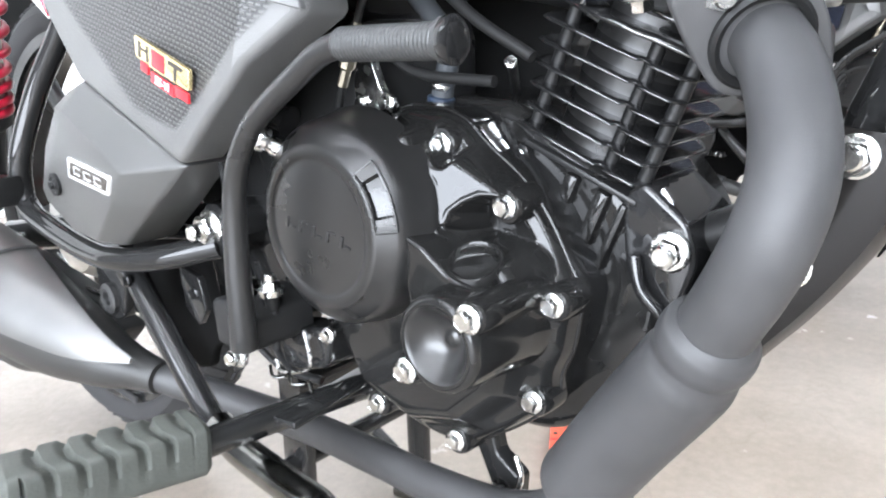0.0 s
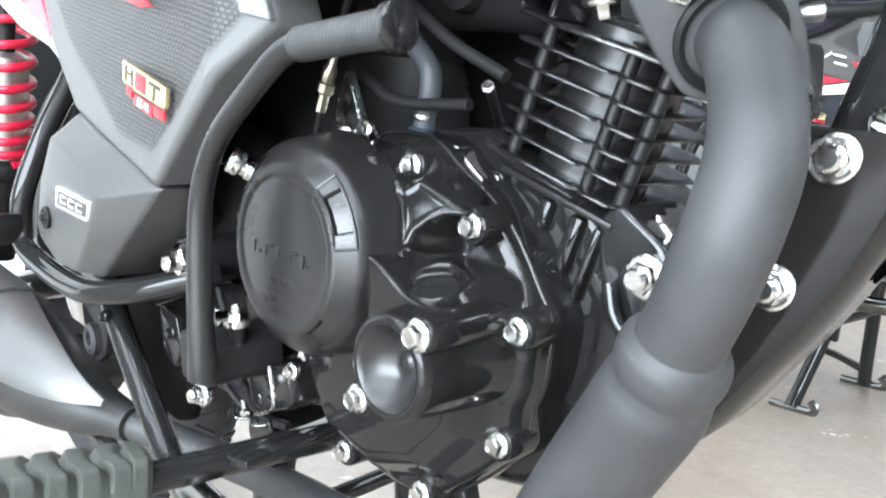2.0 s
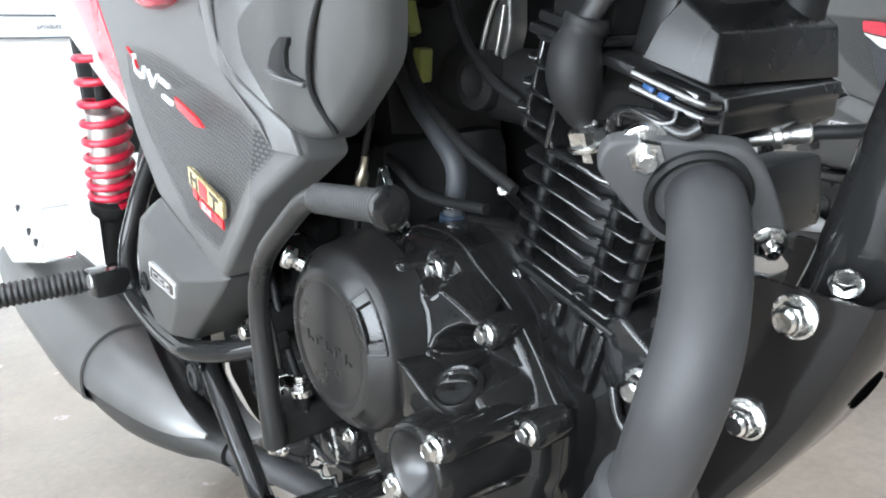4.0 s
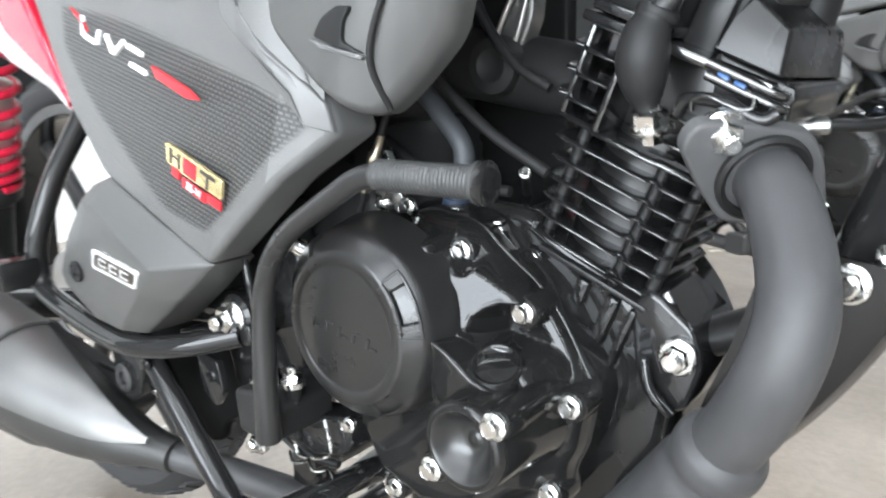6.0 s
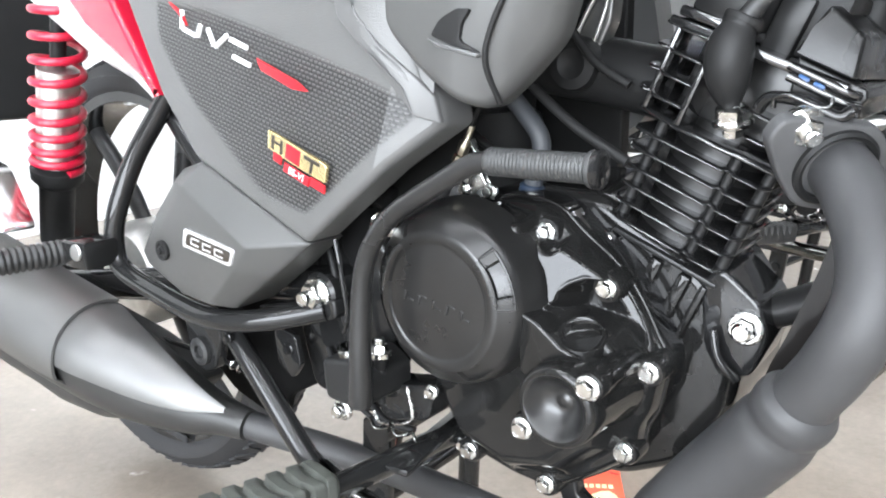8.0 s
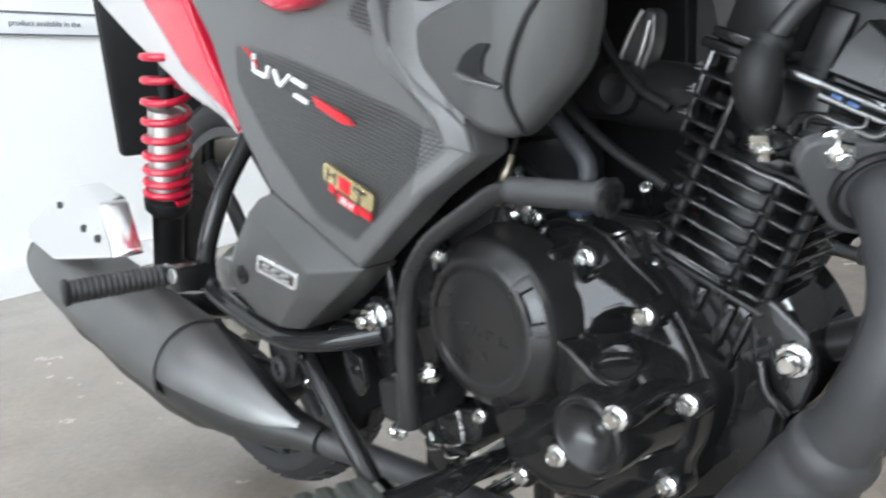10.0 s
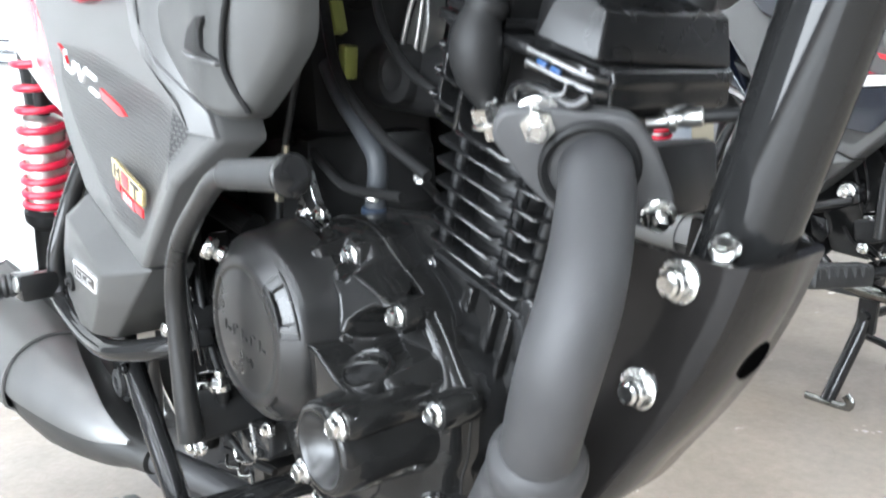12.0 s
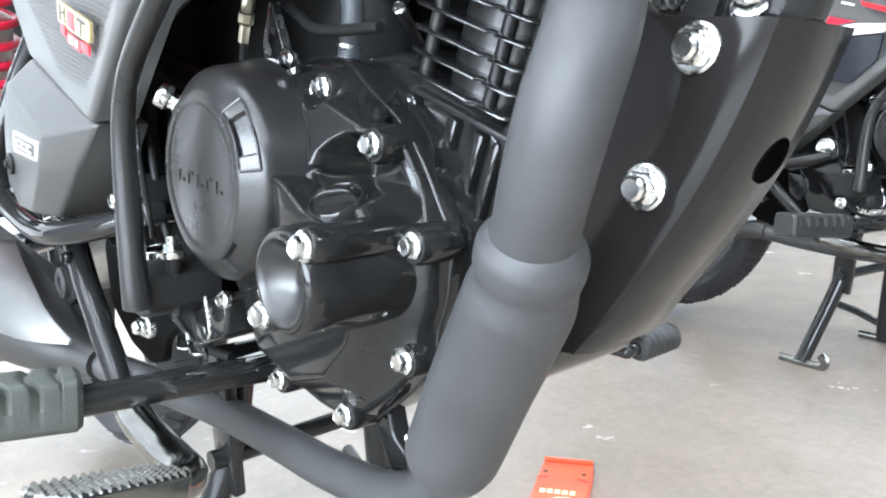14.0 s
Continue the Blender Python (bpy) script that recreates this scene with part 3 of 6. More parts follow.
for cx, cz in ((0.052, 0.386), (0.001, 0.341)):
    add_lathe(bm, (cx, -0.075, cz), OUT, [(0.0125, -0.02), (0.0115, 0.03), (0.0108, 0.0475), (0.0098, 0.0495), (0.004, 0.0495)], 28)
part("bolt_boss", bm, ENGINE_SATIN, drum)
# the cast face of the cover between drum and cap: a hollow with a kite-shaped web above it and a crescent web ahead of it
KITE = [(-0.017, 0.4665), (-0.011, 0.4600), (-0.005, 0.4590), (0.001, 0.4640), (0.014, 0.4575), (0.026, 0.4510), (0.036, 0.4470), (0.034, 0.4445), (0.022, 0.4445), (0.012, 0.4400), (0.0045, 0.4335),
        (0.0025, 0.4255), (-0.0015, 0.4255), (-0.004, 0.4370), (-0.008, 0.4480), (-0.014, 0.4560)]
CRESCENT = [(0.0425, 0.4370), (0.0500, 0.4265), (0.0565, 0.4160), (0.0618, 0.4050), (0.0655, 0.3940), (0.0665, 0.3880)]
HOLLOW = [(-0.016, 0.4640), (0.012, 0.4585), (0.036, 0.4450), (0.0425, 0.4370), (0.0500, 0.4265), (0.0565, 0.4160), (0.0618, 0.4050), (0.0655, 0.3940), (0.0665, 0.3840), (0.040, 0.3780), (-0.010, 0.3780), (-0.018, 0.4200)]


def edge_distance(px, pz, poly):
    """Distance of many points to a closed outline, and whether they lie inside it."""
    best, inside = np.full(px.shape, 9.0), np.zeros(px.shape, bool)
    for (x0, z0), (x1, z1) in zip(poly, poly[1:] + poly[:1]):
        dx, dz = x1 - x0, z1 - z0
        t = np.clip(((px - x0) * dx + (pz - z0) * dz) / (dx * dx + dz * dz), 0, 1)
        best = np.minimum(best, np.hypot(px - x0 - t * dx, pz - z0 - t * dz))
        if z0 != z1:
            inside ^= ((z0 > pz) != (z1 > pz)) & (px < dx * (pz - z0) / dz + x0)
    return best, inside


def cover_face():
    """The outer face of the engine cover as one cast sheet with a rounded shoulder."""
    step = 0.0009
    gx, gz = np.meshgrid(np.arange(-0.158, 0.0835, step), np.arange(0.242, 0.5015, step))
    d, within = edge_distance(gx, gz, rounded(shrink(ccw(cover_outline), 0.0040), 0.008))
    d = np.where(within, d, -d)
    shoulder = 0.011
    h = 0.0620 - 0.008 * np.clip(1 - np.maximum(d, 0) / shoulder, 0, 1) ** 2 + 4.0 * np.minimum(d, 0)
    dr, raised = edge_distance(gx, gz, RAISED)
    rise = np.where(raised, np.clip(dr / np.where(gz < 0.36, 0.026, 0.009), 0, 1), 0)
    h = h + 0.025 * rise * rise * (3 - 2 * rise)
    dh, hollow = edge_distance(gx, gz, HOLLOW)
    sink = np.clip(dh / 0.0035, 0, 1)
    h = np.where(hollow & ~raised, h - 0.0125 * sink * sink * (3 - 2 * sink), h)
    # kite: a plane that looks up and ahead, saddled towards its lower corner
    dk, kite = edge_distance(gx, gz, KITE)
    plane = 0.0805 - 0.30 * (gx + 0.012) - 0.33 * (gz - 0.462)
    plane = np.maximum(plane, 0.064)
    top = plane + 0.0010 * np.exp(-(dk / 0.0016) ** 2)
    h = np.maximum(h, np.where(kite, top, plane + 0.0010 - 3.2 * dk) + 4.0 * np.minimum(d, 0))
    for _ in range(5):
        q = np.pad(h, 1, mode="edge")
        h = (q[:-2, 1:-1] + q[2:, 1:-1] + q[1:-1, :-2] + q[1:-1, 2:] + 4 * q[1:-1, 1:-1]) / 8
    verts, index = [], -np.ones(gx.shape, int)
    for i, j in zip(*np.nonzero(d > -0.0034)):
        index[i, j] = len(verts)
        verts.append((gx[i, j], -h[i, j], gz[i, j]))
    faces = [(index[i, j], index[i, j + 1], index[i + 1, j + 1], index[i + 1, j]) for i in range(gx.shape[0] - 1) for j in range(gx.shape[1] - 1)
             if min(index[i, j], index[i, j + 1], index[i + 1, j + 1], index[i + 1, j]) >= 0]
    me = bpy.data.meshes.new("cover_face")
    me.from_pydata(verts, [], faces)
    sheet = bmesh.new()
    sheet.from_mesh(me)
    bpy.data.meshes.remove(me)
    return sheet


def side_web():
    """The crescent web ahead of the hollow: a rounded lip whose inner side slopes down, wider towards the drum."""
    line = [Vector((p[0], 0, p[1])) for p in spline([(x, 0, z) for x, z in CRESCENT], 6)]
    sheet, rows = bmesh.new(), []
    for i, p in enumerate(line):
        t = (line[min(i + 1, len(line) - 1)] - line[max(i - 1, 0)]).normalized()
        n = Vector((-t.z, 0, t.x))
        wide = 0.0040 + 0.0120 * min(1, max(0, (0.437 - p.z) / 0.049))
        rows.append([sheet.verts.new(p - n * a + Vector((0, -h, 0))) for a, h in ((-0.0016, 0.050), (-0.0006, 0.0622), (0.0, 0.0640), (0.0008, 0.0648), (0.0018, 0.0646), (0.0030, 0.0630), (0.3 * wide + 0.0022, 0.0606), (wide, 0.0545), (wide + 0.0012, 0.0515), (wide + 0.0016, 0.045))])
    for a, b in zip(rows, rows[1:]):
        for k in range(len(a) - 1):
            sheet.faces.new((a[k], b[k], b[k + 1], a[k + 1]))
    for row in (rows[0], rows[-1]):
        sheet.faces.new(row)
    bmesh.ops.recalc_face_normals(sheet, faces=sheet.faces[:])
    return sheet


part("cover_face", cover_face(), ENGINE_SATIN, engine_cover, "", 70)
bm = pad([(-0.018, 0.424), (0.000, 0.4165), (0.010, 0.4085), (0.019, 0.4010), (0.029, 0.3975), (0.037, 0.3945), (0.0425, 0.3880), (0.040, 0.372), (0.0, 0.366), (-0.016, 0.372)], -0.050, -0.106, 0.003, warp=lambda x, z: -0.10 * (z - 0.395), corner=0.0025)
part("side_web", side_web(), ENGINE_SATIN, engine_cover, "", 50)
part("lower_web", bm, ENGINE_SATIN, engine_cover)
part("rib", tube([(0.036, -0.079, 0.4075), (0.0415, -0.078, 0.4010), (0.0455, -0.077, 0.3930), (0.047, -0.076, 0.3850)], 0.0022, 10), ENGINE_SATIN, engine_cover)
bm = bmesh.new()
add_lathe(bm, (0.0265, -0.0870, 0.4055), (0.20, -0.45, 0.87), [(0.0215, -0.040), (0.0200, -0.012), (0.0188, -0.002), (0.0176, 0.0012), (0.0168, 0.0022), (0.0158, 0.0022), (0.0150, 0.0012), (0.0138, 0.0006), (0.001, 0.0006)], 48)
filler = part("filler_plug", bm, ENGINE_SATIN, engine_cover, "gloss black oil filler plug")
plug_axis = Vector((0.20, -0.45, 0.87)).normalized()
plug_side = Vector((0.80, 0.58, 0.12)).cross(plug_axis).cross(plug_axis).normalized() * -1
plug_face = plug_axis.cross(plug_side)
tab_m = Matrix(((plug_side.x, plug_face.x, plug_axis.x, 0.0265), (plug_side.y, plug_face.y, plug_axis.y, -0.0870), (plug_side.z, plug_face.z, plug_axis.z, 0.4055), (0, 0, 0, 1)))
part("grip", pad([(-0.0145, -0.002), (-0.0125, 0.0065), (-0.006, 0.0092), (0.006, 0.0092), (0.0125, 0.0065), (0.0145, -0.002)], 0.0030, -0.0030, 0.0014, corner=0.003, place=tab_m), ENGINE_SATIN, filler)
for p in ((-0.018, -0.064, 0.472), (0.034, -0.066, 0.437), (0.070, -0.068, 0.381), (0.051, -0.062, 0.309), (-0.015, -0.063, 0.258),
          (-0.088, -0.070, 0.268), (-0.128, -0.062, 0.450), (-0.136, -0.062, 0.300)):
    part("bolt_boss", lathe((p[0], -0.04, p[2]), OUT, [(0.0125, 0), (0.0118, -p[1] - 0.043), (0.0105, -p[1] - 0.0405), (0.004, -p[1] - 0.0405)], 28), ENGINE_SATIN, engine_cover)
    fastener("bolt", engine_cover, p)
fastener("bolt", drum, (0.052, -0.126, 0.386), scale=1.12)
fastener("bolt", drum, (0.001, -0.126, 0.341), scale=1.05)
# zinc sender in the rear upper corner
bm = bmesh.new()
add_lathe(bm, (-0.1355, -0.1025, 0.4650), (-0.35, -0.75, 0.55), [(0.0068, -0.036), (0.0068, 0.008), (0.0060, 0.0095), (0.0060, 0.0125), (0.0088, 0.0135), (0.0092, 0.0145), (0.0092, 0.0205), (0.0084, 0.0218), (0.0060, 0.0224), (0.0052, 0.0214), (0.001, 0.0214)], 28)
part("oil_sender", bm, ZINC, bike, "zinc-plated sender cap")

# crankcase top: small lugs, casting lines and bolts ahead of the cover
for p in ((-0.006, -0.0200, 0.4705), (0.012, -0.0200, 0.4615)):
    fastener("bolt", crankcase, p, OUT, 0.5)
for x, z in ((-0.006, 0.4705), (0.012, 0.4615)):
    part("bolt_boss", lathe((x, -0.008, z), OUT, [(0.008, 0), (0.0070, 0.011), (0.006, 0.012), (0.002, 0.012)], 20), BLACK_GLOSS, crankcase)

# ---- cylinder, head and their fins ----
LEAN_DEG = 22.8
AX = Vector((math.sin(radians(LEAN_DEG)), 0, math.cos(radians(LEAN_DEG))))
FW = Vector((math.cos(radians(LEAN_DEG)), 0, -math.sin(radians(LEAN_DEG))))
cyl = Matrix(((FW.x, 0, AX.x, 0), (0, 1, 0, 0), (FW.z, 0, AX.z, 0), (0, 0, 0, 1)))   # local: r ahead, y, s along the bore


def cyl_box(bm, r0, r1, y0, y1, s0, s1, bevel=0.002):
    return add_box(bm, cyl @ at((r0 + r1) / 2, (y0 + y1) / 2, (s0 + s1) / 2), (r1 - r0, y1 - y0, s1 - s0), bevel)


def fin_outline(r0, r1, y0, y1):
    """A fin seen along the bore: a rectangle with cut corners and a waist on the near face."""
    return [(r0, y0 + 0.016), (r0 + 0.004, y0 + 0.004), (r0 + 0.011, y0), (-0.1135, y0), (-0.1125, y0 + 0.006), (-0.1075, y0 + 0.006), (-0.1065, y0), (r1 - 0.006, y0), (r1, y0 + 0.010), (r1, y1 - 0.01), (r1 - 0.01, y1), (r0 + 0.01, y1), (r0, y1 - 0.01)]


def add_fin(bm, outline, s, thick=0.0028):
    """A flat fin across the bore with a rounded lip."""
    o = ccw(outline)
    rows = ((0.0010, 0.0), (0.0002, 0.10), (0.0, 0.30), (0.0001, 0.45), (0.0006, 0.66), (0.0014, 0.86), (0.0024, 0.96), (0.0036, 1.0))
    rings = [[bm.verts.new(cyl @ Vector((r, y, s + thick * f))) for r, y in (shrink(o, d) if d else o)] for d, f in rows]
    bm.faces.new(rings[0][::-1])
    bm.faces.new(rings[-1])
    for lo, hi in zip(rings, rings[1:]):
        for k in range(len(lo)):
            j = (k + 1) % len(lo)
            bm.faces.new((lo[k], lo[j], hi[j], hi[k]))
    return bm


bm = bmesh.new()
add_lathe(bm, cyl @ Vector((-0.130, 0.026, 0.430)), AX, [(0.036, 0), (0.036, 0.112), (0.030, 0.114)], 64)
cylinder = part("cylinder", bm, BLACK_CAP, bike, "gloss black finned cylinder barrel leaning forward")
part("neck", cyl_box(bmesh.new(), -0.176, -0.086, -0.010, 0.066, 0.372, 0.436, 0.003), ENGINE_SATIN, cylinder)
for r, wide in ((-0.171, 0.010), (-0.127, 0.010), (-0.103, 0.010), (-0.087, 0.006)):
    part("neck_rib", cyl_box(bmesh.new(), r - wide / 2, r + wide / 2, -0.019, 0.0, 0.372 + 0.10 * (r + 0.172), 0.436, 0.0025), ENGINE_SATIN, cylinder)
# added bolt on a stalk, stands in for a bright sparkle
fastener("bolt", cylinder, (0.004, -0.017, 0.522), (0.45, -0.72, 0.42), 0.55, "small zinc bolt added for a glint beside the cylinder")
part("bolt_stalk", lathe((0.004, -0.016, 0.522), (-0.45, 0.72, -0.42), [(0.0035, 0), (0.0035, 0.05), (0.003, 0.052)], 12), BLACK_CAST, cylinder)
part("base_flange", cyl_box(bmesh.new(), -0.168, -0.080, -0.018, 0.074, 0.4375, 0.4420, 0.0016), BLACK_CAST, cylinder)
for k in range(6):
    s = 0.4500 + 0.0136 * k
    ob = part("cooling_fin", add_fin(bmesh.new(), fin_outline(-0.179 - 0.0020 * k, -0.080, -0.023, 0.073), s), FIN_GLOSS, cylinder, "", 60)
# corner pillars where the studs pass
for r in (-0.170, -0.110, -0.085):
    bm = bmesh.new()
    add_lathe(bm, cyl @ Vector((r, -0.008, 0.448)), AX, [(0.0046, 0), (0.0046, 0.088), (0.003, 0.090)], 16)
    part("stud_pillar", bm, BLACK_CAST, cylinder)
# head
bm = bmesh.new()
cyl_box(bm, -0.170, -0.080, -0.004, 0.064, 0.540, 0.600, 0.004)
head = part("cylinder_head", bm, BLACK_CAP, bike, "gloss black cylinder head with short fins")
part("joint_flange", add_fin(bmesh.new(), [(-0.192, -0.012), (-0.186, -0.024), (-0.160, -0.028), (-0.156, -0.032), (-0.112, -0.032), (-0.108, -0.030), (-0.080, -0.030), (-0.074, -0.022), (-0.074, 0.066), (-0.082, 0.074), (-0.184, 0.074), (-0.192, 0.066)], 0.5325, 0.0042), FIN_GLOSS, head, "", 60)
for k in range(4):
    s = 0.5480 + 0.0158 * k
    o = [(-0.197, -0.014), (-0.192, -0.028), (-0.187, -0.032), (-0.1835, -0.029), (-0.1805, -0.030), (-0.178, -0.038), (-0.175, -0.0395), (-0.1545, -0.0395), (-0.1540, -0.036), (-0.1540, 0.06), (-0.190, 0.07), (-0.197, 0.06)]
    part("head_fin", add_fin(bmesh.new(), o, s), FIN_GLOSS, head, "", 60)
    if k < 2:
        o2 = [(-0.118, -0.026), (-0.098, -0.028), (-0.086, -0.022), (-0.084, 0.06), (-0.118, 0.06)]
        part("head_fin", add_fin(bmesh.new(), o2, s - 0.002), FIN_GLOSS, head, "", 60)
part("side_wall", cyl_box(bmesh.new(), -0.1540, -0.1500, -0.038, 0.05, 0.537, 0.600, 0.0012), FIN_GLOSS, head)
part("fin_post", cyl_box(bmesh.new(), -0.1840, -0.1800, -0.029, 0.0, 0.537, 0.600, 0.0010), FIN_GLOSS, head)
# valve cover: gasket flange, two ends with a gap for the plug, and a long front
part("gasket_flange", cyl_box(bmesh.new(), -0.188, -0.066, -0.037, 0.085, 0.5960, 0.6025, 0.0018), FIN_GLOSS, head)
rocker = part("valve_cover", cyl_box(bmesh.new(), -0.182, -0.092, -0.002, 0.078, 0.602, 0.650, 0.006), BLACK_DULL, head, "dull black valve cover")
part("step", cyl_box(bmesh.new(), -0.185, -0.131, -0.0345, 0.080, 0.6035, 0.6105, 0.0022), FIN_GLOSS, rocker)
part("rear_end", cyl_box(bmesh.new(), -0.180, -0.133, -0.030, 0.060, 0.609, 0.652, 0.0035), COVER_BLACK, rocker)
part("plug_recess", cyl_box(bmesh.new(), -0.133, -0.112, -0.010, 0.010, 0.600, 0.640, 0.003), BLACK_CAST, rocker)


def cover_front():
    """The faceted front of the valve cover: its near end leans back, its front runs across the engine."""
    near = [(0.1400, -0.0405, 0.6010), (0.1480, -0.0310, 0.6150), (0.1560, -0.0262, 0.6290), (0.1765, -0.0245, 0.6090), (0.1740, -0.0300, 0.5835)]
    far_side = [(0.1400, 0.088, 0.6010), (0.1480, 0.086, 0.6250), (0.1580, 0.084, 0.6320), (0.1790, 0.086, 0.6090), (0.1780, 0.090, 0.5800)]
    bm = bmesh.new()
    a, b = ([bm.verts.new(p) for p in row] for row in (near, far_side))
    for i in range(5):
        bm.faces.new((a[i], a[(i + 1) % 5], b[(i + 1) % 5], b[i]))
    bm.faces.new(a)
    bm.faces.new(b[::-1])
    bmesh.ops.bevel(bm, geom=bm.edges[:], offset=0.0022, segments=3, profile=0.5, affect="EDGES")
    return bm


part("cam_cover", cover_front(), COVER_BLACK, head, "satin black faceted cam cover", 30)
section = [(0.140, 0.5990), (0.1770, 0.5802), (0.1808, 0.5785), (0.1812, 0.5720), (0.1785, 0.5690), (0.1775, 0.5600), (0.165, 0.5540), (0.135, 0.5700)]
part("head_front", pad(section, 0.086, -0.026, 0.002, corner=0.0015, steps=3), COVER_BLACK, head, "satin black front of the head below the cam cover")
part("port_block", box(at(0.158, 0.045, 0.518), (0.034, 0.075, 0.044), 0.006), BLACK_CAST, head)
for drop, out in ((0.0062, 0.0015), (0.0128, 0.0030)):
    part("ledge", tube([(0.1385, -0.0405 - out, 0.6000 - drop), (0.1560, -0.0370 - out, 0.5910 - drop), (0.1720, -0.0320 - out, 0.5825 - drop), (0.1765, -0.0250 - out, 0.5803 - drop)], 0.0030, 12, 6), FIN_GLOSS, head)
# two small blue blocks on the ledge
for x, z in ((0.1480, 0.5855), (0.1570, 0.5810)):
    part("paint_mark", box(Matrix.Translation((x, -0.0425, z)) @ pose(0, 0, 0, -20, 26, 0), (0.0070, 0.0030, 0.0028), 0.0008), BLUE_MARK, head, "blue paint mark")
part("breather_cap", lathe((0.160, 0.072, 0.612), (0.25, 0, 1), [(0.015, 0), (0.0150, 0.022), (0.0135, 0.030), (0.0110, 0.034), (0.004, 0.034)], 28), BLACK_DULL, head, "dull black breather cap")
part("head_lip", tube([(0.122, -0.040, 0.566), (0.130, -0.044, 0.574), (0.150, -0.046, 0.572), (0.168, -0.044, 0.563), (0.176, -0.040, 0.566)], 0.004, 12), BLACK_GLOSS, head)
part("wire_clip", tube([(0.133, -0.047, 0.568), (0.134, -0.048, 0.574), (0.142, -0.049, 0.5755), (0.153, -0.049, 0.571), (0.160, -0.048, 0.5685), (0.165, -0.046, 0.5695), (0.165, -0.044, 0.574)], 0.0017, 10), FIN_GLOSS, head, "bent black cable clip")
# spark plug, cap and lead
plug = part("spark_plug", lathe((0.107, -0.041, 0.560), (0.0, -0.25, 0.95), [(0.0066, -0.012), (0.0070, -0.004), (0.0112, -0.002), (0.0115, 0.0), (0.0115, 0.0070), (0.0090, 0.0084), (0.0060, 0.0088), (0.0050, 0.016)], 6), ZINC, bike, "zinc-plated spark plug hexagon")
part("washer", lathe((0.107, -0.0405, 0.5575), (0.0, -0.25, 0.95), [(0.0125, -0.002), (0.0132, -0.001), (0.0132, 0.0008), (0.0125, 0.0014), (0.008, 0.0014)], 28), ZINC, plug)
part("plug_cap", tube([(0.106, -0.043, 0.568, 0.0060), (0.105, -0.045, 0.574, 0.0095), (0.104, -0.047, 0.584, 0.0135), (0.1035, -0.048, 0.596, 0.0152), (0.105, -0.047, 0.608, 0.0142), (0.108, -0.045, 0.617, 0.0112), (0.1085, -0.0445, 0.6185, 0.0125), (0.1105, -0.043, 0.6225, 0.0125), (0.111, -0.0428, 0.624, 0.0085)], None, 24), BLACK_DULL, plug, "soft black rubber plug cap with a collar")
part("plug_lead", tube([(0.109, -0.044, 0.620), (0.120, -0.041, 0.634), (0.136, -0.038, 0.651), (0.160, -0.030, 0.676), (0.19, -0.012, 0.71)], 0.0062, 16), RUBBER, plug, "black ignition lead")

# ---- exhaust ----
FL = Vector((0.166, -0.030, 0.533))
fl_n = Vector((0.62, -0.66, -0.42)).normalized()
fx = Vector((0, 0, 1)).cross(fl_n).normalized()
fx = -fx if fx.x < 0 else fx
fz = fl_n.cross(fx) if fl_n.cross(fx).z > 0 else fx.cross(fl_n)
fl_m = Matrix.Translation(FL) @ Matrix(((fx.x, -fl_n.x, fz.x, 0), (fx.y, -fl_n.y, fz.y, 0), (fx.z, -fl_n.z, fz.z, 0), (0, 0, 0, 1)))
exhaust_pipe = part("exhaust_pipe", tube([(0.150, -0.010, 0.541, 0.0195), (0.163, -0.022, 0.536, 0.0195), (0.182, -0.044, 0.520, 0.0195), (0.197, -0.068, 0.497, 0.0195), (0.204, -0.086, 0.474, 0.0195), (0.201, -0.095, 0.450, 0.0195),
                                          (0.191, -0.094, 0.425, 0.0195), (0.180, -0.088, 0.405, 0.0195), (0.174, -0.0845, 0.394, 0.020)], None, 40), HEAT_BLACK, bike, "matt black exhaust header pipe")
chamber_pts = [(0.176, -0.086, 0.398, 0.0200), (0.1742, -0.0848, 0.3945, 0.0232), (0.1722, -0.0835, 0.391, 0.0254), (0.169, -0.081, 0.385, 0.0261), (0.1655, -0.079, 0.379, 0.0252), (0.163, -0.078, 0.3745, 0.0254), (0.159, -0.0765, 0.368, 0.0270),
               (0.152, -0.0745, 0.357, 0.0275), (0.12, -0.066, 0.312, 0.0278), (0.093, -0.0585, 0.272, 0.0280), (0.0855, -0.0565, 0.2615, 0.0276), (0.0815, -0.0555, 0.2555, 0.0258), (0.0790, -0.0550, 0.2520, 0.0225), (0.0778, -0.0547, 0.2505, 0.0170)]
part("catalyst_chamber", tube(chamber_pts, None, 48, 6), HEAT_BLACK, exhaust_pipe, "wider matt black chamber with pressed rings")
part("tail_pipe", tube([(0.086, -0.055, 0.262), (0.074, -0.054, 0.243), (0.060, -0.054, 0.228), (0.040, -0.055, 0.218), (0.010, -0.057, 0.211), (-0.05, -0.059, 0.208), (-0.10, -0.060, 0.209), (-0.19, -0.064, 0.211), (-0.27, -0.088, 0.222), (-0.34, -0.122, 0.240), (-0.40, -0.140, 0.252)], 0.0145, 28), HEAT_BLACK, exhaust_pipe, "thin matt black connecting pipe")
fl_outline = [(-0.050, 0.020), (-0.044, 0.034), (-0.026, 0.034), (0.0, 0.030), (0.022, 0.026), (0.034, 0.008), (0.044, -0.020), (0.046, -0.034), (0.036, -0.042), (0.018, -0.036), (-0.016, -0.030), (-0.032, -0.010)]
flange = part("exhaust_flange", pad(fl_outline, 0.006, -0.004, 0.0025, corner=0.008, place=fl_m), FLANGE_GREY, exhaust_pipe, "matt charcoal exhaust flange plate")
bm = bmesh.new()
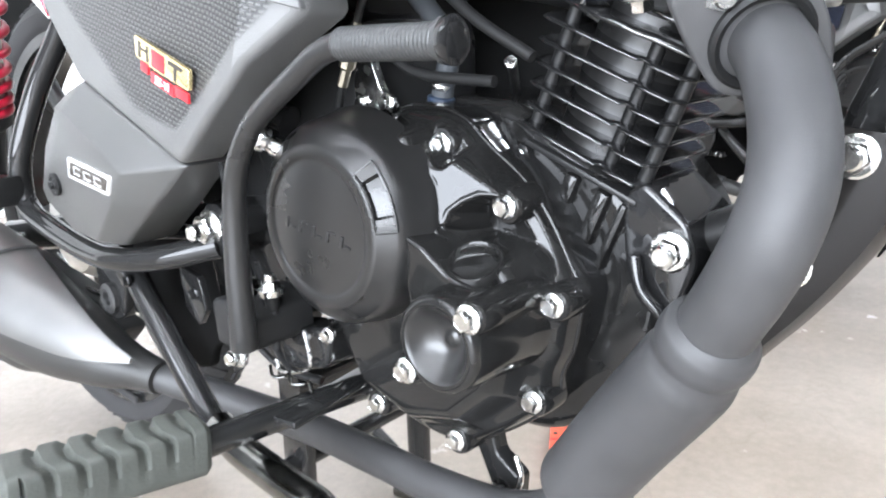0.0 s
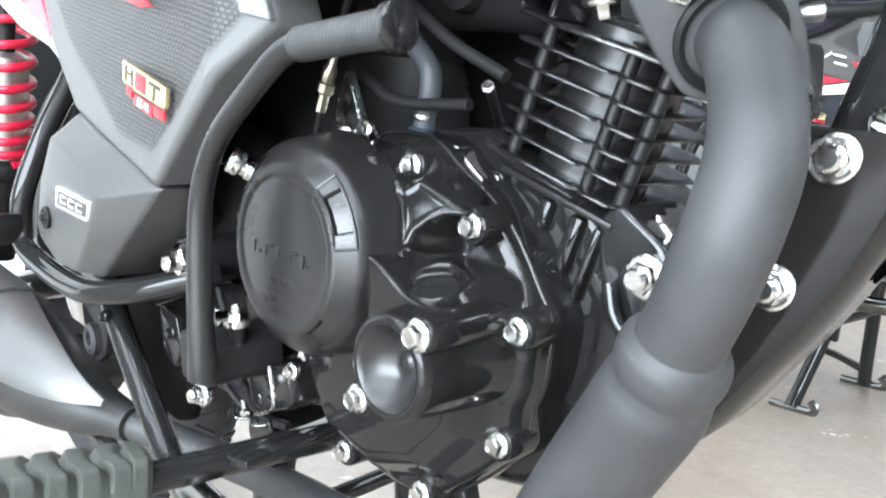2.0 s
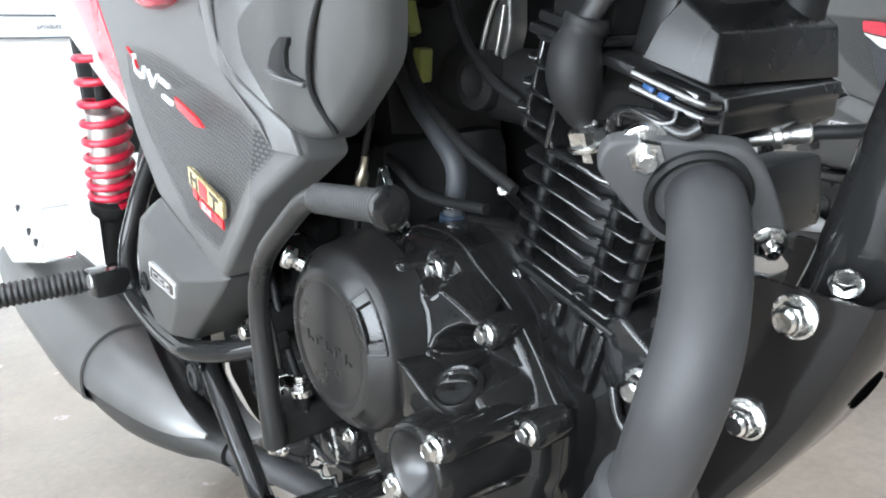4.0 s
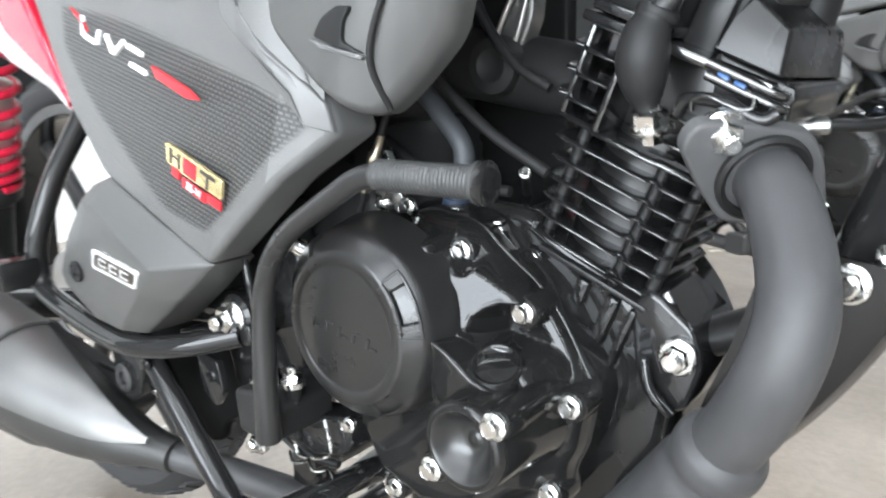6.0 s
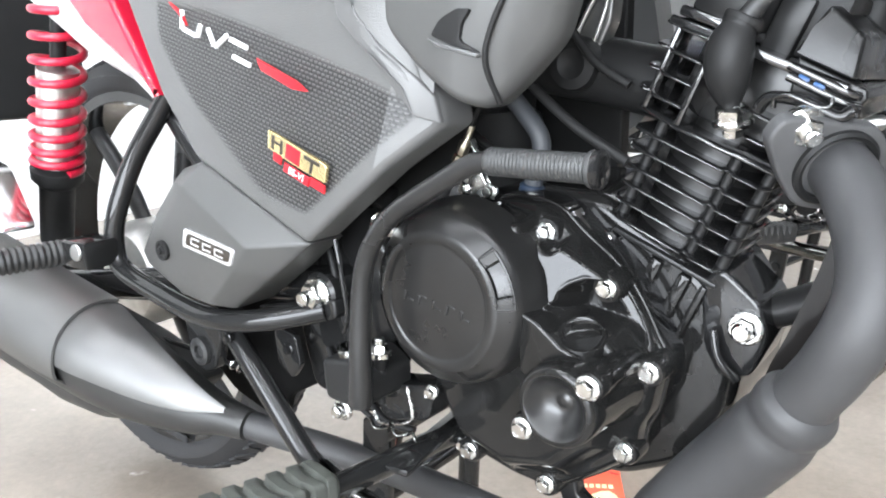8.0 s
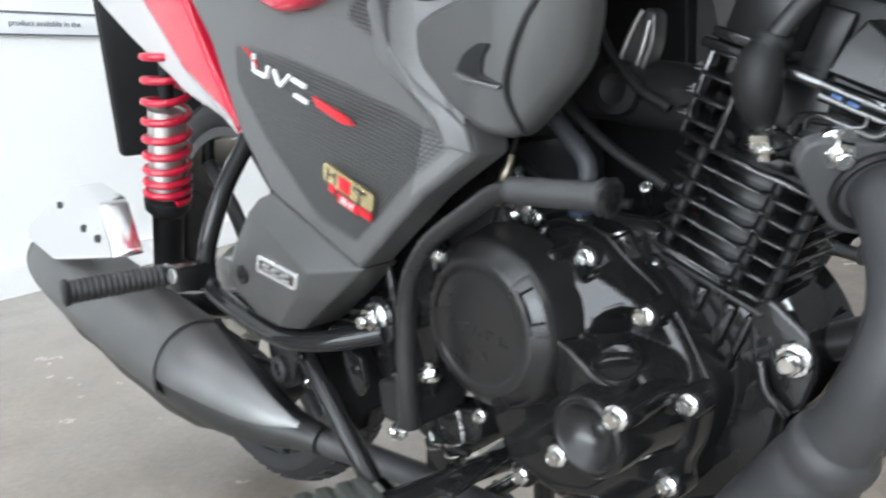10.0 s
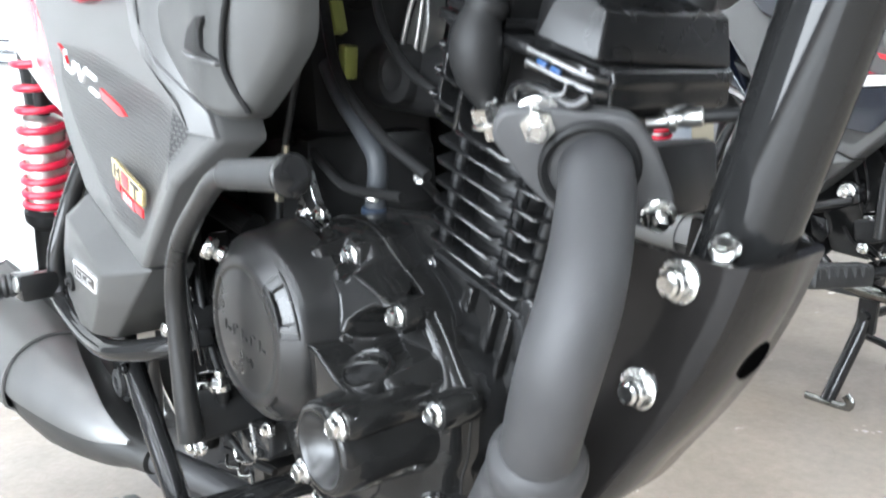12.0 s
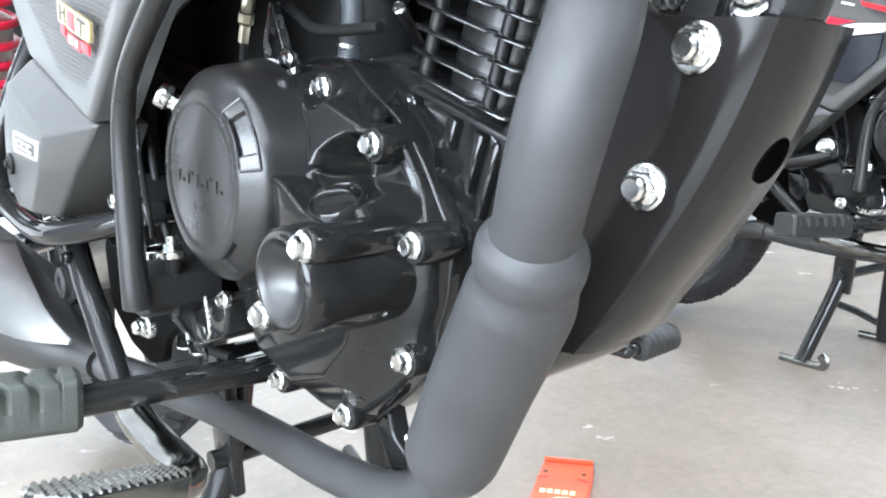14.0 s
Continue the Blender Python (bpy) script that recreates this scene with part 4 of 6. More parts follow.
add_lathe(bm, FL + fl_n * 0.003, fl_n, [(0.0265, -0.008), (0.0265, 0.004), (0.0245, 0.006), (0.0215, 0.004), (0.021, -0.004)], 40)
part("collar", bm, BLACK_DULL, exhaust_pipe)
fastener("stud_nut", exhaust_pipe, Vector((0.149, -0.049, 0.559)) + fl_n * 0.004, fl_n, 0.95, "zinc-plated exhaust nut")
fastener("stud_nut", exhaust_pipe, fl_m @ Vector((0.036, -0.005, -0.030)), fl_n, 0.68)

# muffler with pointed silver front shield and chrome guard
muffler = part("muffler", tube([(-0.33, -0.122, 0.240, 0.016), (-0.36, -0.130, 0.244, 0.020), (-0.40, -0.140, 0.249, 0.030), (-0.48, -0.155, 0.266, 0.046), (-0.60, -0.168, 0.296, 0.056), (-0.80, -0.180, 0.338, 0.060), (-0.96, -0.190, 0.370, 0.052), (-1.00, -0.192, 0.378, 0.042)], None, 44), MUFFLER_GREY, bike, "dark grey silencer body with shade in its colour")


def muffler_shield(axis, low, tip):
    """A pressed shell over the outer, upper side of the silencer, creased at its lower edge; with tip it runs to a point at the front."""
    bm = bmesh.new()
    outer, inner = [], []
    for x, y, z, r in spline(axis, 8):
        f = min(1.0, (-0.335 - x) / 0.20) if tip else 1.0
        angles = np.linspace(radians(low), radians(62 + 50 * f), 22)
        for store, rr in ((outer, r), (inner, r - 0.003)):
            row = [bm.verts.new((x, y - (rr - 0.012 * f) * math.cos(radians(low)), z + rr * math.sin(radians(low)) - 0.010 * f))]
            store.append(row + [bm.verts.new((x, y - rr * math.cos(a), z + rr * math.sin(a))) for a in angles])
    k = len(outer[0])
    for rows, flip in ((outer, False), (inner, True)):
        for a, b in zip(rows, rows[1:]):
            for i in range(k - 1):
                q = (a[i], a[i + 1], b[i + 1], b[i])
                bm.faces.new(q[::-1] if flip else q)
    for a, b, c, d in zip(outer, outer[1:], inner, inner[1:]):
        bm.faces.new((a[0], b[0], d[0], c[0]))
        bm.faces.new((a[-1], b[-1], d[-1], c[-1]))
    for e in (0, -1):
        for i in range(k - 1):
            bm.faces.new((outer[e][i], outer[e][i + 1], inner[e][i + 1], inner[e][i]))
    return bm


part("front_shield", muffler_shield([(-0.335, -0.142, 0.262, 0.006), (-0.37, -0.144, 0.262, 0.027), (-0.42, -0.147, 0.266, 0.043), (-0.50, -0.158, 0.280, 0.0565), (-0.545, -0.163, 0.288, 0.0585)], 4, True), SILVER, muffler, "silver-grey pointed shield over the silencer", 30)
part("rear_shield", muffler_shield([(-0.530, -0.162, 0.286, 0.0615), (-0.62, -0.170, 0.303, 0.0640), (-0.80, -0.180, 0.338, 0.0640), (-0.90, -0.186, 0.358, 0.060), (-0.96, -0.189, 0.370, 0.054)], -12, False), SILVER, muffler, "silver-grey rear shell of the silencer", 30)
part("lower_shell", pad([(-0.405, 0.268), (-0.455, 0.226), (-0.520, 0.2120), (-0.600, 0.2130), (-0.650, 0.2240), (-0.720, 0.2340), (-0.790, 0.2560), (-0.850, 0.2640), (-0.950, 0.305), (-1.02, 0.345), (-1.02, 0.40), (-0.80, 0.36), (-0.50, 0.30)], -0.100, -0.186, 0.020, warp=lambda x, z: 0.085 * (x + 0.50), corner=0.012, steps=6), MUFFLER_GREY, muffler, "grey lower shell of the silencer with shade in its colour")
guard = part("heat_guard", pad([(-0.590, 0.428), (-0.680, 0.488), (-0.790, 0.504), (-0.870, 0.484), (-0.990, 0.432), (-0.980, 0.410), (-0.83, 0.396)], -0.190, -0.226, 0.004, warp=lambda x, z: 0.30 * (z - 0.43), corner=0.014), CHROME, muffler, "bright chrome heat guard")
for hx, hz in ((-0.66, 0.440), (-0.72, 0.447), (-0.84, 0.468)):
    part("slot", lathe((hx, -0.2245 + 0.30 * (hz - 0.43), hz), OUT, [(0.010, -0.004), (0.010, 0.0015), (0.006, 0.0015)], 20), BLACK_DULL, guard)

# ---- frame ----
rail = part("footrest_stay", tube([(-0.215, -0.112, 0.385), (-0.26, -0.138, 0.374), (-0.31, -0.155, 0.368), (-0.36, -0.158, 0.369), (-0.43, -0.158, 0.380), (-0.478, -0.157, 0.392), (-0.492, -0.156, 0.412), (-0.486, -0.153, 0.448),
                                   (-0.472, -0.134, 0.505), (-0.44, -0.118, 0.555), (-0.40, -0.105, 0.61)], 0.0105, 24), BLACK_FRAME, bike, "gloss black tubular footrest stay")
part("stay_foot", pad([(-0.31, 0.372), (-0.20, 0.398), (-0.198, 0.380), (-0.29, 0.352)], -0.100, -0.116, 0.003, corner=0.006), BLACK_FRAME, rail)
part("stay_bracket", pad([(-0.415, 0.380), (-0.350, 0.372), (-0.352, 0.330), (-0.366, 0.296), (-0.384, 0.288), (-0.404, 0.296), (-0.412, 0.330)], -0.120, -0.132, 0.003, corner=0.006), BLACK_FRAME, rail)
part("grommet", lathe((-0.386, -0.132, 0.312), OUT, [(0.0150, 0), (0.0150, 0.004), (0.0105, 0.006), (0.0070, 0.005), (0.0065, 0.001), (0.001, 0.001)], 24), RUBBER, rail)
for p in ((-0.365, -0.136, 0.352), (-0.398, -0.136, 0.350)):
    fastener("bolt", rail, p, OUT, 0.6, mat=BLACK_FRAME)
pivot = part("swingarm_pivot", lathe((-0.224, -0.06, 0.398), OUT, [(0.020, 0), (0.020, 0.050), (0.017, 0.053), (0.004, 0.053)], 32), BLACK_FRAME, bike)
fastener("stud_nut", pivot, (-0.224, -0.113, 0.398), OUT, 1.15, "zinc-plated swingarm pivot nut")
part("pivot_plate", pad([(-0.30, 0.47), (-0.20, 0.48), (-0.165, 0.42), (-0.17, 0.32), (-0.20, 0.27), (-0.28, 0.28), (-0.30, 0.36)], -0.05, -0.075, 0.004, corner=0.012), BLACK_FRAME, pivot, "black frame plate at the pivot")
# added black plate that stands in for the deep shade behind the stand
part("gusset", pad([(-0.500, 0.330), (-0.496, 0.262), (-0.440, 0.225), (-0.384, 0.212), (-0.348, 0.222), (-0.340, 0.246), (-0.296, 0.271), (-0.273, 0.303), (-0.208, 0.333), (-0.200, 0.400), (-0.300, 0.420), (-0.460, 0.372)], -0.050, -0.058, 0.003, corner=0.010), SHADE_BLACK, pivot, "flat black plate standing in for the shade behind the stand")
part("cable_stay", tube([(-0.190, -0.120, 0.455), (-0.183, -0.122, 0.43), (-0.180, -0.120, 0.39), (-0.190, -0.115, 0.37)], 0.0022, 8), BLACK_FRAME, pivot)
swingarm = part("swingarm", tube([(-0.22, -0.075, 0.395), (-0.36, -0.085, 0.382), (-0.55, -0.090, 0.346), (-0.74, -0.093, 0.314)], 0.020, 20, flat=0.6), BLACK_FRAME, bike, "black tubular swingarm")
part("swingarm_leg", tube([(-0.22, 0.125, 0.395), (-0.36, 0.135, 0.382), (-0.55, 0.132, 0.346), (-0.74, 0.135, 0.314)], 0.020, 20, flat=0.6), BLACK_FRAME, swingarm)
part("axle", tube([(-0.70, -0.115, 0.318), (-0.70, 0.150, 0.318)], 0.010, 16, 1), ZINC, swingarm)
frame_rails = part("frame_tube", tube([(-0.18, -0.060, 0.48), (-0.26, -0.080, 0.52), (-0.40, -0.095, 0.60), (-0.60, -0.105, 0.70), (-0.74, -0.108, 0.74)], 0.013, 18), BLACK_FRAME, bike, "black rear frame tube")
part("rear_stay", tube([(-0.27, -0.080, 0.43), (-0.36, -0.095, 0.47), (-0.45, -0.10, 0.56), (-0.52, -0.10, 0.66)], 0.012, 18), BLACK_FRAME, frame_rails)
part("spine", tube([(-0.24, CY, 0.62), (-0.05, CY, 0.72), (0.2, CY, 0.78), (0.36, CY, 0.80)], 0.028, 18), BLACK_FRAME, frame_rails)
part("seat_tube", tube([(-0.24, CY, 0.64), (-0.22, CY, 0.50), (-0.20, CY, 0.36)], 0.022, 18), BLACK_FRAME, frame_rails)
part("down_tube", tube([(0.196, 0.026, 0.430), (0.217, 0.028, 0.478), (0.2405, 0.028, 0.540), (0.2625, 0.028, 0.600), (0.296, 0.028, 0.69), (0.333, 0.028, 0.79)], 0.0240, 28), BLACK_FRAME, bike, "gloss black frame down tube")
# pressed channel under the down tube
front_edge = [(0.253, 0.4830), (0.240, 0.452), (0.222, 0.418), (0.200, 0.385), (0.176, 0.355), (0.163, 0.338), (0.154, 0.3275), (0.148, 0.3215)]
back_edge = [(0.172, 0.494), (0.166, 0.468), (0.158, 0.440), (0.148, 0.410), (0.138, 0.382), (0.136, 0.356), (0.132, 0.336), (0.137, 0.3230)]


def channel():
    bm = bmesh.new()
    y0, y1, w = -0.022, 0.060, 0.004
    f, b = spline(front_edge, 5), spline(back_edge, 5)
    rows = []
    for (fx_, fz_), (bx_, bz_) in zip(f, b):
        d = Vector((fx_ - bx_, fz_ - bz_))
        u = d.normalized()
        e = 0.010
        prof = [(bx_, y0, bz_), (fx_ - u.x * e * 1.6, y0, fz_ - u.y * e * 1.6), (fx_ - u.x * e * 0.5, y0 + e * 0.35, fz_ - u.y * e * 0.5), (fx_, y0 + e * 1.3, fz_), (fx_, y1 - e * 1.3, fz_), (fx_ - u.x * e * 0.5, y1 - e * 0.35, fz_ - u.y * e * 0.5),
                (fx_ - u.x * e * 1.6, y1, fz_ - u.y * e * 1.6), (bx_, y1, bz_), (bx_, y1 - w, bz_), (fx_ - u.x * w * 2, y1 - w, fz_ - u.y * w * 2), (fx_ - u.x * w * 2, y0 + w, fz_ - u.y * w * 2), (bx_, y0 + w, bz_)]
        rows.append([bm.verts.new(p) for p in prof])
    k = len(rows[0])
    for a, c in zip(rows, rows[1:]):
        for i in range(k):
            bm.faces.new((a[i], a[(i + 1) % k], c[(i + 1) % k], c[i]))
    bm.faces.new(rows[0][::-1])
    bm.faces.new(rows[-1])
    return bm


bracket = part("engine_bracket", channel(), BRACKET_BLACK, bike, "gloss black pressed engine bracket below the down tube")
# no hole is cut: a black disc paints its dark inside
part("drain_hole", lathe((0.2255, 0.028, 0.4242), Vector((0.895, 0, -0.445)), [(0.0125, 0.0), (0.0122, 0.0008), (0.0112, 0.0010), (0.0109, 0.0006), (0.001, 0.0006)], 32), HOLE_BLACK, bracket, "flat black disc painted as the bracket's dark hole")
fastener("nut", bracket, (0.214, -0.022, 0.475), OUT, 0.86, "zinc-plated bracket nut")
fastener("nut", bracket, (0.189, -0.022, 0.414), OUT, 0.86)
fastener("bolt", bracket, (0.231, -0.010, 0.4905), (0.3, -0.6, 0.7), 0.95)
mount = part("engine_mount", pad([(0.085, 0.440), (0.100, 0.452), (0.130, 0.428), (0.136, 0.405), (0.126, 0.372), (0.104, 0.366), (0.090, 0.39)], 0.05, -0.016, 0.004, corner=0.008), BLACK_GLOSS, bike, "gloss black front engine mount lug")
fastener("nut", mount, (0.121, -0.020, 0.411), OUT, 0.95, "zinc-plated mount bolt")
part("mount_arm", tube([(0.10, 0.02, 0.40), (0.15, 0.02, 0.425), (0.20, 0.02, 0.45)], 0.013, 16, flat=1.4), BLACK_CAST, mount)
part("mount_rib", tube([(0.098, -0.020, 0.405), (0.104, -0.022, 0.385), (0.118, -0.020, 0.370)], 0.004, 10), BLACK_GLOSS, mount)

# ---- kick starter, brake pedal, footrests, stands ----
kick = part("kick_lever", tube([(-0.1415, -0.148, 0.328, 0.0100), (-0.139, -0.149, 0.345, 0.0096), (-0.135, -0.150, 0.395, 0.0088), (-0.1295, -0.151, 0.434, 0.0080), (-0.122, -0.152, 0.457, 0.0076), (-0.108, -0.153, 0.478, 0.0073), (-0.088, -0.153, 0.4965, 0.0072), (-0.046, -0.153, 0.5215, 0.0072), (-0.026, -0.152, 0.5325, 0.0072), (-0.008, -0.151, 0.5365, 0.0072), (0.02, -0.150, 0.537, 0.0072)], None, 24), LEVER_BLACK, bike, "satin black kick starter lever folded up")
K0, K1 = Vector((-0.012, -0.151, 0.5365)), Vector((0.066, -0.149, 0.5365))
prof = [(0.0075, 0.0), (0.0098, 0.001)]
for i in range(26):
    h = 0.003 + i * 0.0030
    prof += [(0.0105, h), (0.01085, h + 0.0009), (0.01085, h + 0.0018), (0.0105, h + 0.0026)]
prof += [(0.0112, 0.0815), (0.0132, 0.083), (0.0134, 0.088), (0.0126, 0.0898), (0.0095, 0.0902), (0.0085, 0.0892), (0.001, 0.0892)]
part("kick_rubber", lathe(K0, K1 - K0, [(0.86 * r, 0.88 * h) for r, h in prof], 36), KICK_RUBBER, kick, "ribbed black rubber kick pedal", 50)
part("end_cap", lathe(K0 + (K1 - K0).normalized() * 0.0772, K1 - K0, [(0.0104, -0.003), (0.0118, -0.001), (0.0120, 0.0022), (0.0108, 0.0034), (0.0080, 0.0038), (0.001, 0.0038)], 36), BLACK_GLOSS, kick, "glossy black end cap")
kb = part("kick_boss", pad([(-0.195, 0.352), (-0.160, 0.358), (-0.140, 0.346), (-0.140, 0.322), (-0.160, 0.314), (-0.192, 0.316)], -0.085, -0.140, 0.005, corner=0.006), BLACK_DULL, kick, "dull black kick shaft boss")
part("boss_cap", lathe((-0.173, -0.122, 0.358), (0, -0.2, 1), [(0.0135, -0.006), (0.0135, 0.004), (0.0125, 0.0055), (0.0110, 0.0062), (0.0102, 0.0054), (0.002, 0.0054)], 32), PEDAL_STEEL, kb, "dark steel cap")
fastener("nut", kb, (-0.183, -0.128, 0.303), OUT, 0.75)
switch = part("brake_switch", lathe((-0.145, -0.118, 0.330), (0, 0, 1), [(0.0032, -0.014), (0.0036, 0.0), (0.0048, 0.003), (0.0048, 0.016), (0.0040, 0.017), (0.0056, 0.020), (0.0056, 0.030), (0.004, 0.031)], 24), BLACK_DULL, bike, "black brake light switch with zinc nut")
fastener("stud_nut", switch, (-0.145, -0.118, 0.362), (0, 0, 1), 0.72)
part("switch_bracket", pad([(-0.168, 0.322), (-0.125, 0.330), (-0.102, 0.335), (-0.112, 0.300), (-0.150, 0.288), (-0.168, 0.292)], -0.070, -0.098, 0.003, corner=0.006), BLACK_FRAME, switch)
part("return_spring", tube([(-0.165 + 0.008 * i, -0.112 - 0.004 * math.sin(i * 2.1), 0.290 + 0.004 * math.cos(i * 2.1)) for i in range(8)], 0.0015, 8), PEDAL_STEEL, switch)
fastener("bolt", switch, (-0.105, -0.100, 0.330), OUT, 0.8)
fastener("bolt", switch, (-0.172, -0.060, 0.296), OUT, 0.9)

pedal = part("brake_pedal", tube([(-0.335, -0.132, 0.352), (-0.302, -0.136, 0.324), (-0.266, -0.138, 0.291), (-0.238, -0.139, 0.264), (-0.214, -0.141, 0.246), (-0.178, -0.145, 0.238)], 0.0108, 24), BLACK_FRAME, bike, "black brake pedal with a dark chromed steel tread")
part("pedal_end", tube([(-0.200, -0.142, 0.242), (-0.165, -0.147, 0.236), (-0.118, -0.148, 0.230), (-0.090, -0.149, 0.228), (-0.066, -0.152, 0.229), (-0.052, -0.160, 0.232), (-0.040, -0.174, 0.237), (-0.012, -0.210, 0.250), (0.006, -0.240, 0.2615), (0.0125, -0.2505, 0.2655, 0.0124), (0.0162, -0.2565, 0.2680, 0.0098), (0.0180, -0.2595, 0.2692, 0.0055), (0.0184, -0.2601, 0.2695, 0.0010)], 0.0130, 24), PEDAL_STEEL, pedal, "dark chromed steel pedal end")
fastener("bolt", pedal, (-0.318, -0.146, 0.345), OUT, 0.7, mat=BLACK_FRAME)
PAD0, PAD1 = Vector((-0.018, -0.176, 0.256)), Vector((0.021, -0.258, 0.2835))
pd = (PAD1 - PAD0).normalized()
side_dir = Vector((pd.y, -pd.x, 0)).normalized()
up_dir = pd.cross(side_dir).normalized()
if up_dir.z < 0:
    up_dir, side_dir = -up_dir, -side_dir
PM = (PAD0 + PAD1) / 2
pq = Matrix(((side_dir.x, pd.x, up_dir.x, PM.x), (side_dir.y, pd.y, up_dir.y, PM.y), (side_dir.z, pd.z, up_dir.z, PM.z), (0, 0, 0, 1)))
pl = (PAD1 - PAD0).length
tread = [(-0.016, -pl / 2 + 0.006), (-0.010, -pl / 2), (0.010, -pl / 2), (0.016, -pl / 2 + 0.006), (0.016, pl / 2 - 0.010), (0.006, pl / 2), (-0.006, pl / 2), (-0.016, pl / 2 - 0.010)]
pp = part("pedal_pad", pad(tread, -0.016, 0.002, 0.003, corner=0.004, place=pq @ Matrix(((1, 0, 0, 0), (0, 0, 1, 0), (0, 1, 0, 0), (0, 0, 0, 1)))), PEDAL_STEEL, pedal, "knurled steel brake pedal pad")
stud = None
for i in range(16):
    for j in range(6):
        if i in (0, 15) and j in (0, 5):
            continue
        m = pq @ at(0.0052 * (j - 2.5), (i - 7.5 + (0.25 if j % 2 else -0.25)) * 0.0058, 0.0015)
        if stud is None:
            stud = part("knurl", lathe((0, 0, 0), (0, 0, 1), [(0.0034, -0.001), (0.0029, 0.0), (0.0010, 0.0022)], 4), PEDAL_STEEL, pp, "", 20)
            stud.matrix_basis = m
        else:
            again(stud, m, pp)
rod = part("brake_rod", tube([(-0.330, -0.118, 0.300), (-0.45, -0.112, 0.296), (-0.60, -0.108, 0.290), (-0.76, -0.104, 0.285)], 0.0032, 10), BLACK_FRAME, pedal, "black brake rod with a small zinc spring")
part("rod_spring", tube([(-0.335 - 0.0022 * i, -0.118 + 0.0055 * math.cos(i * 1.25), 0.300 + 0.0055 * math.sin(i * 1.25)) for i in range(10)], 0.0010, 6, 2), ZINC, rod)
part("stop_arm", pad([(-0.300, 0.352), (-0.268, 0.346), (-0.262, 0.318), (-0.276, 0.300), (-0.296, 0.312)], -0.100, -0.106, 0.0015, corner=0.004), BLACK_FRAME, pedal)
fastener("bolt", pedal, (-0.278, -0.106, 0.330), OUT, 0.8, mat=BLACK_FRAME)
for pts, r in (([(-0.230, -0.095, 0.455), (-0.215, -0.100, 0.420), (-0.205, -0.098, 0.370), (-0.190, -0.090, 0.320)], 0.0030), ([(-0.200, -0.085, 0.300), (-0.170, -0.088, 0.280), (-0.140, -0.082, 0.276)], 0.0036), ([(-0.250, -0.080, 0.330), (-0.220, -0.092, 0.300), (-0.180, -0.085, 0.270)], 0.0028)):
    part("drain_tube", tube(pts, r, 10), BLACK_DULL, pivot)
part("wire_loop", tube([(-0.128, -0.104, 0.330), (-0.122, -0.105, 0.306), (-0.130, -0.105, 0.296), (-0.160, -0.105, 0.288), (-0.168, -0.104, 0.296)], 0.0014, 8), ZINC, switch)
pegbar = part("footrest_bar", tube([(-0.105, 0.10, 0.262), (-0.110, -0.02, 0.264), (-0.121, -0.060, 0.267), (-0.130, -0.140, 0.270), (-0.137, -0.215, 0.273)], 0.0125, 20, flat=0.85), BLACK_FRAME, bike, "gloss black footrest bar under the engine")
part("flat_bar", box(Matrix.Translation((-0.116, -0.085, 0.276)) @ pose(0, 0, 0, 0, 0, 8), (0.022, 0.12, 0.006), 0.0015), BLACK_FRAME, pegbar)
fastener("bolt", pegbar, (-0.105, -0.056, 0.262), OUT, 0.85)


def footpeg():
    """A moulded rubber footrest, stepped by curved grooves over its top and halfway down its sides."""
    m = Matrix.Translation((-0.1395, -0.192, 0.2735)) @ pose(0, 0, 0, 5, 0, 180 - 10)
    bm = bmesh.new()
    n, k, length, pitch = 130, 44, 0.125, 0.0178
    rows = []
    for i in range(n):
        u = length * i / (n - 1)
        row = []
        for j in range(k):
            a = 2 * math.pi * j / k
            cx, cz = math.cos(a), math.sin(a)
            end = min(1.0, 0.86 + 0.14 * min(u, length - u) / 0.004)
            sx = math.copysign(abs(cx) ** 0.36, cx) * 0.0220 * end
            sz = math.copysign(abs(cz) ** 0.36, cz) * 0.0190 * end
            ph = ((u - 0.006 + 0.008 * abs(sx / 0.0225) ** 2) / pitch) % 1.0
            away = (ph - 0.5) / (0.10 if ph < 0.5 else 0.34)
            deep = max(0.0, 1 - abs(away)) if 0.012 < u < length - 0.010 else 0.0
            side_cut = 1 - 0.21 * deep * min(1.0, max(0.0, (cz + 0.02) / 0.10))
            top_cut = 1 - 0.23 * deep
            row.append(bm.verts.new(m @ Vector((sx * side_cut, u, sz * (top_cut if cz > 0.0 else 1)))))
        rows.append(row)
    for a, b in zip(rows, rows[1:]):
        for j in range(k):
            bm.faces.new((a[j], a[(j + 1) % k], b[(j + 1) % k], b[j]))
    bm.faces.new(rows[0][::-1])
    bm.faces.new(rows[-1])
    return bm


part("footrest_rubber", footpeg(), PEG_RUBBER, pegbar, "grey-green rubber footrest with chevron grooves", 25)
# gear pedal on the far side
gear = part("gear_pedal", tube([(-0.09, 0.135, 0.285), (-0.02, 0.155, 0.272), (0.040, 0.170, 0.262), (0.046, 0.180, 0.261), (0.046, 0.24, 0.261)], 0.0055, 14), BLACK_FRAME, bike, "black gear pedal on the far side")
part("gear_rubber", lathe((0.046, 0.186, 0.261), (0, 1, 0), [(0.007, 0), (0.0105, 0.002)] + [(0.0100 + 0.0024 * (i % 4 in (1, 2)), 0.004 + 0.0022 * i) for i in range(22)] + [(0.0095, 0.054)], 24), RUBBER, gear, "ribbed black gear pedal rubber", 50)
# passenger footrest
pillion = part("passenger_footrest", box(Matrix.Translation((-0.500, -0.178, 0.412)) @ pose(0, 0, 0, 0, 0, 5), (0.042, 0.040, 0.030), 0.004), BLACK_FRAME, bike, "black passenger footrest bracket")
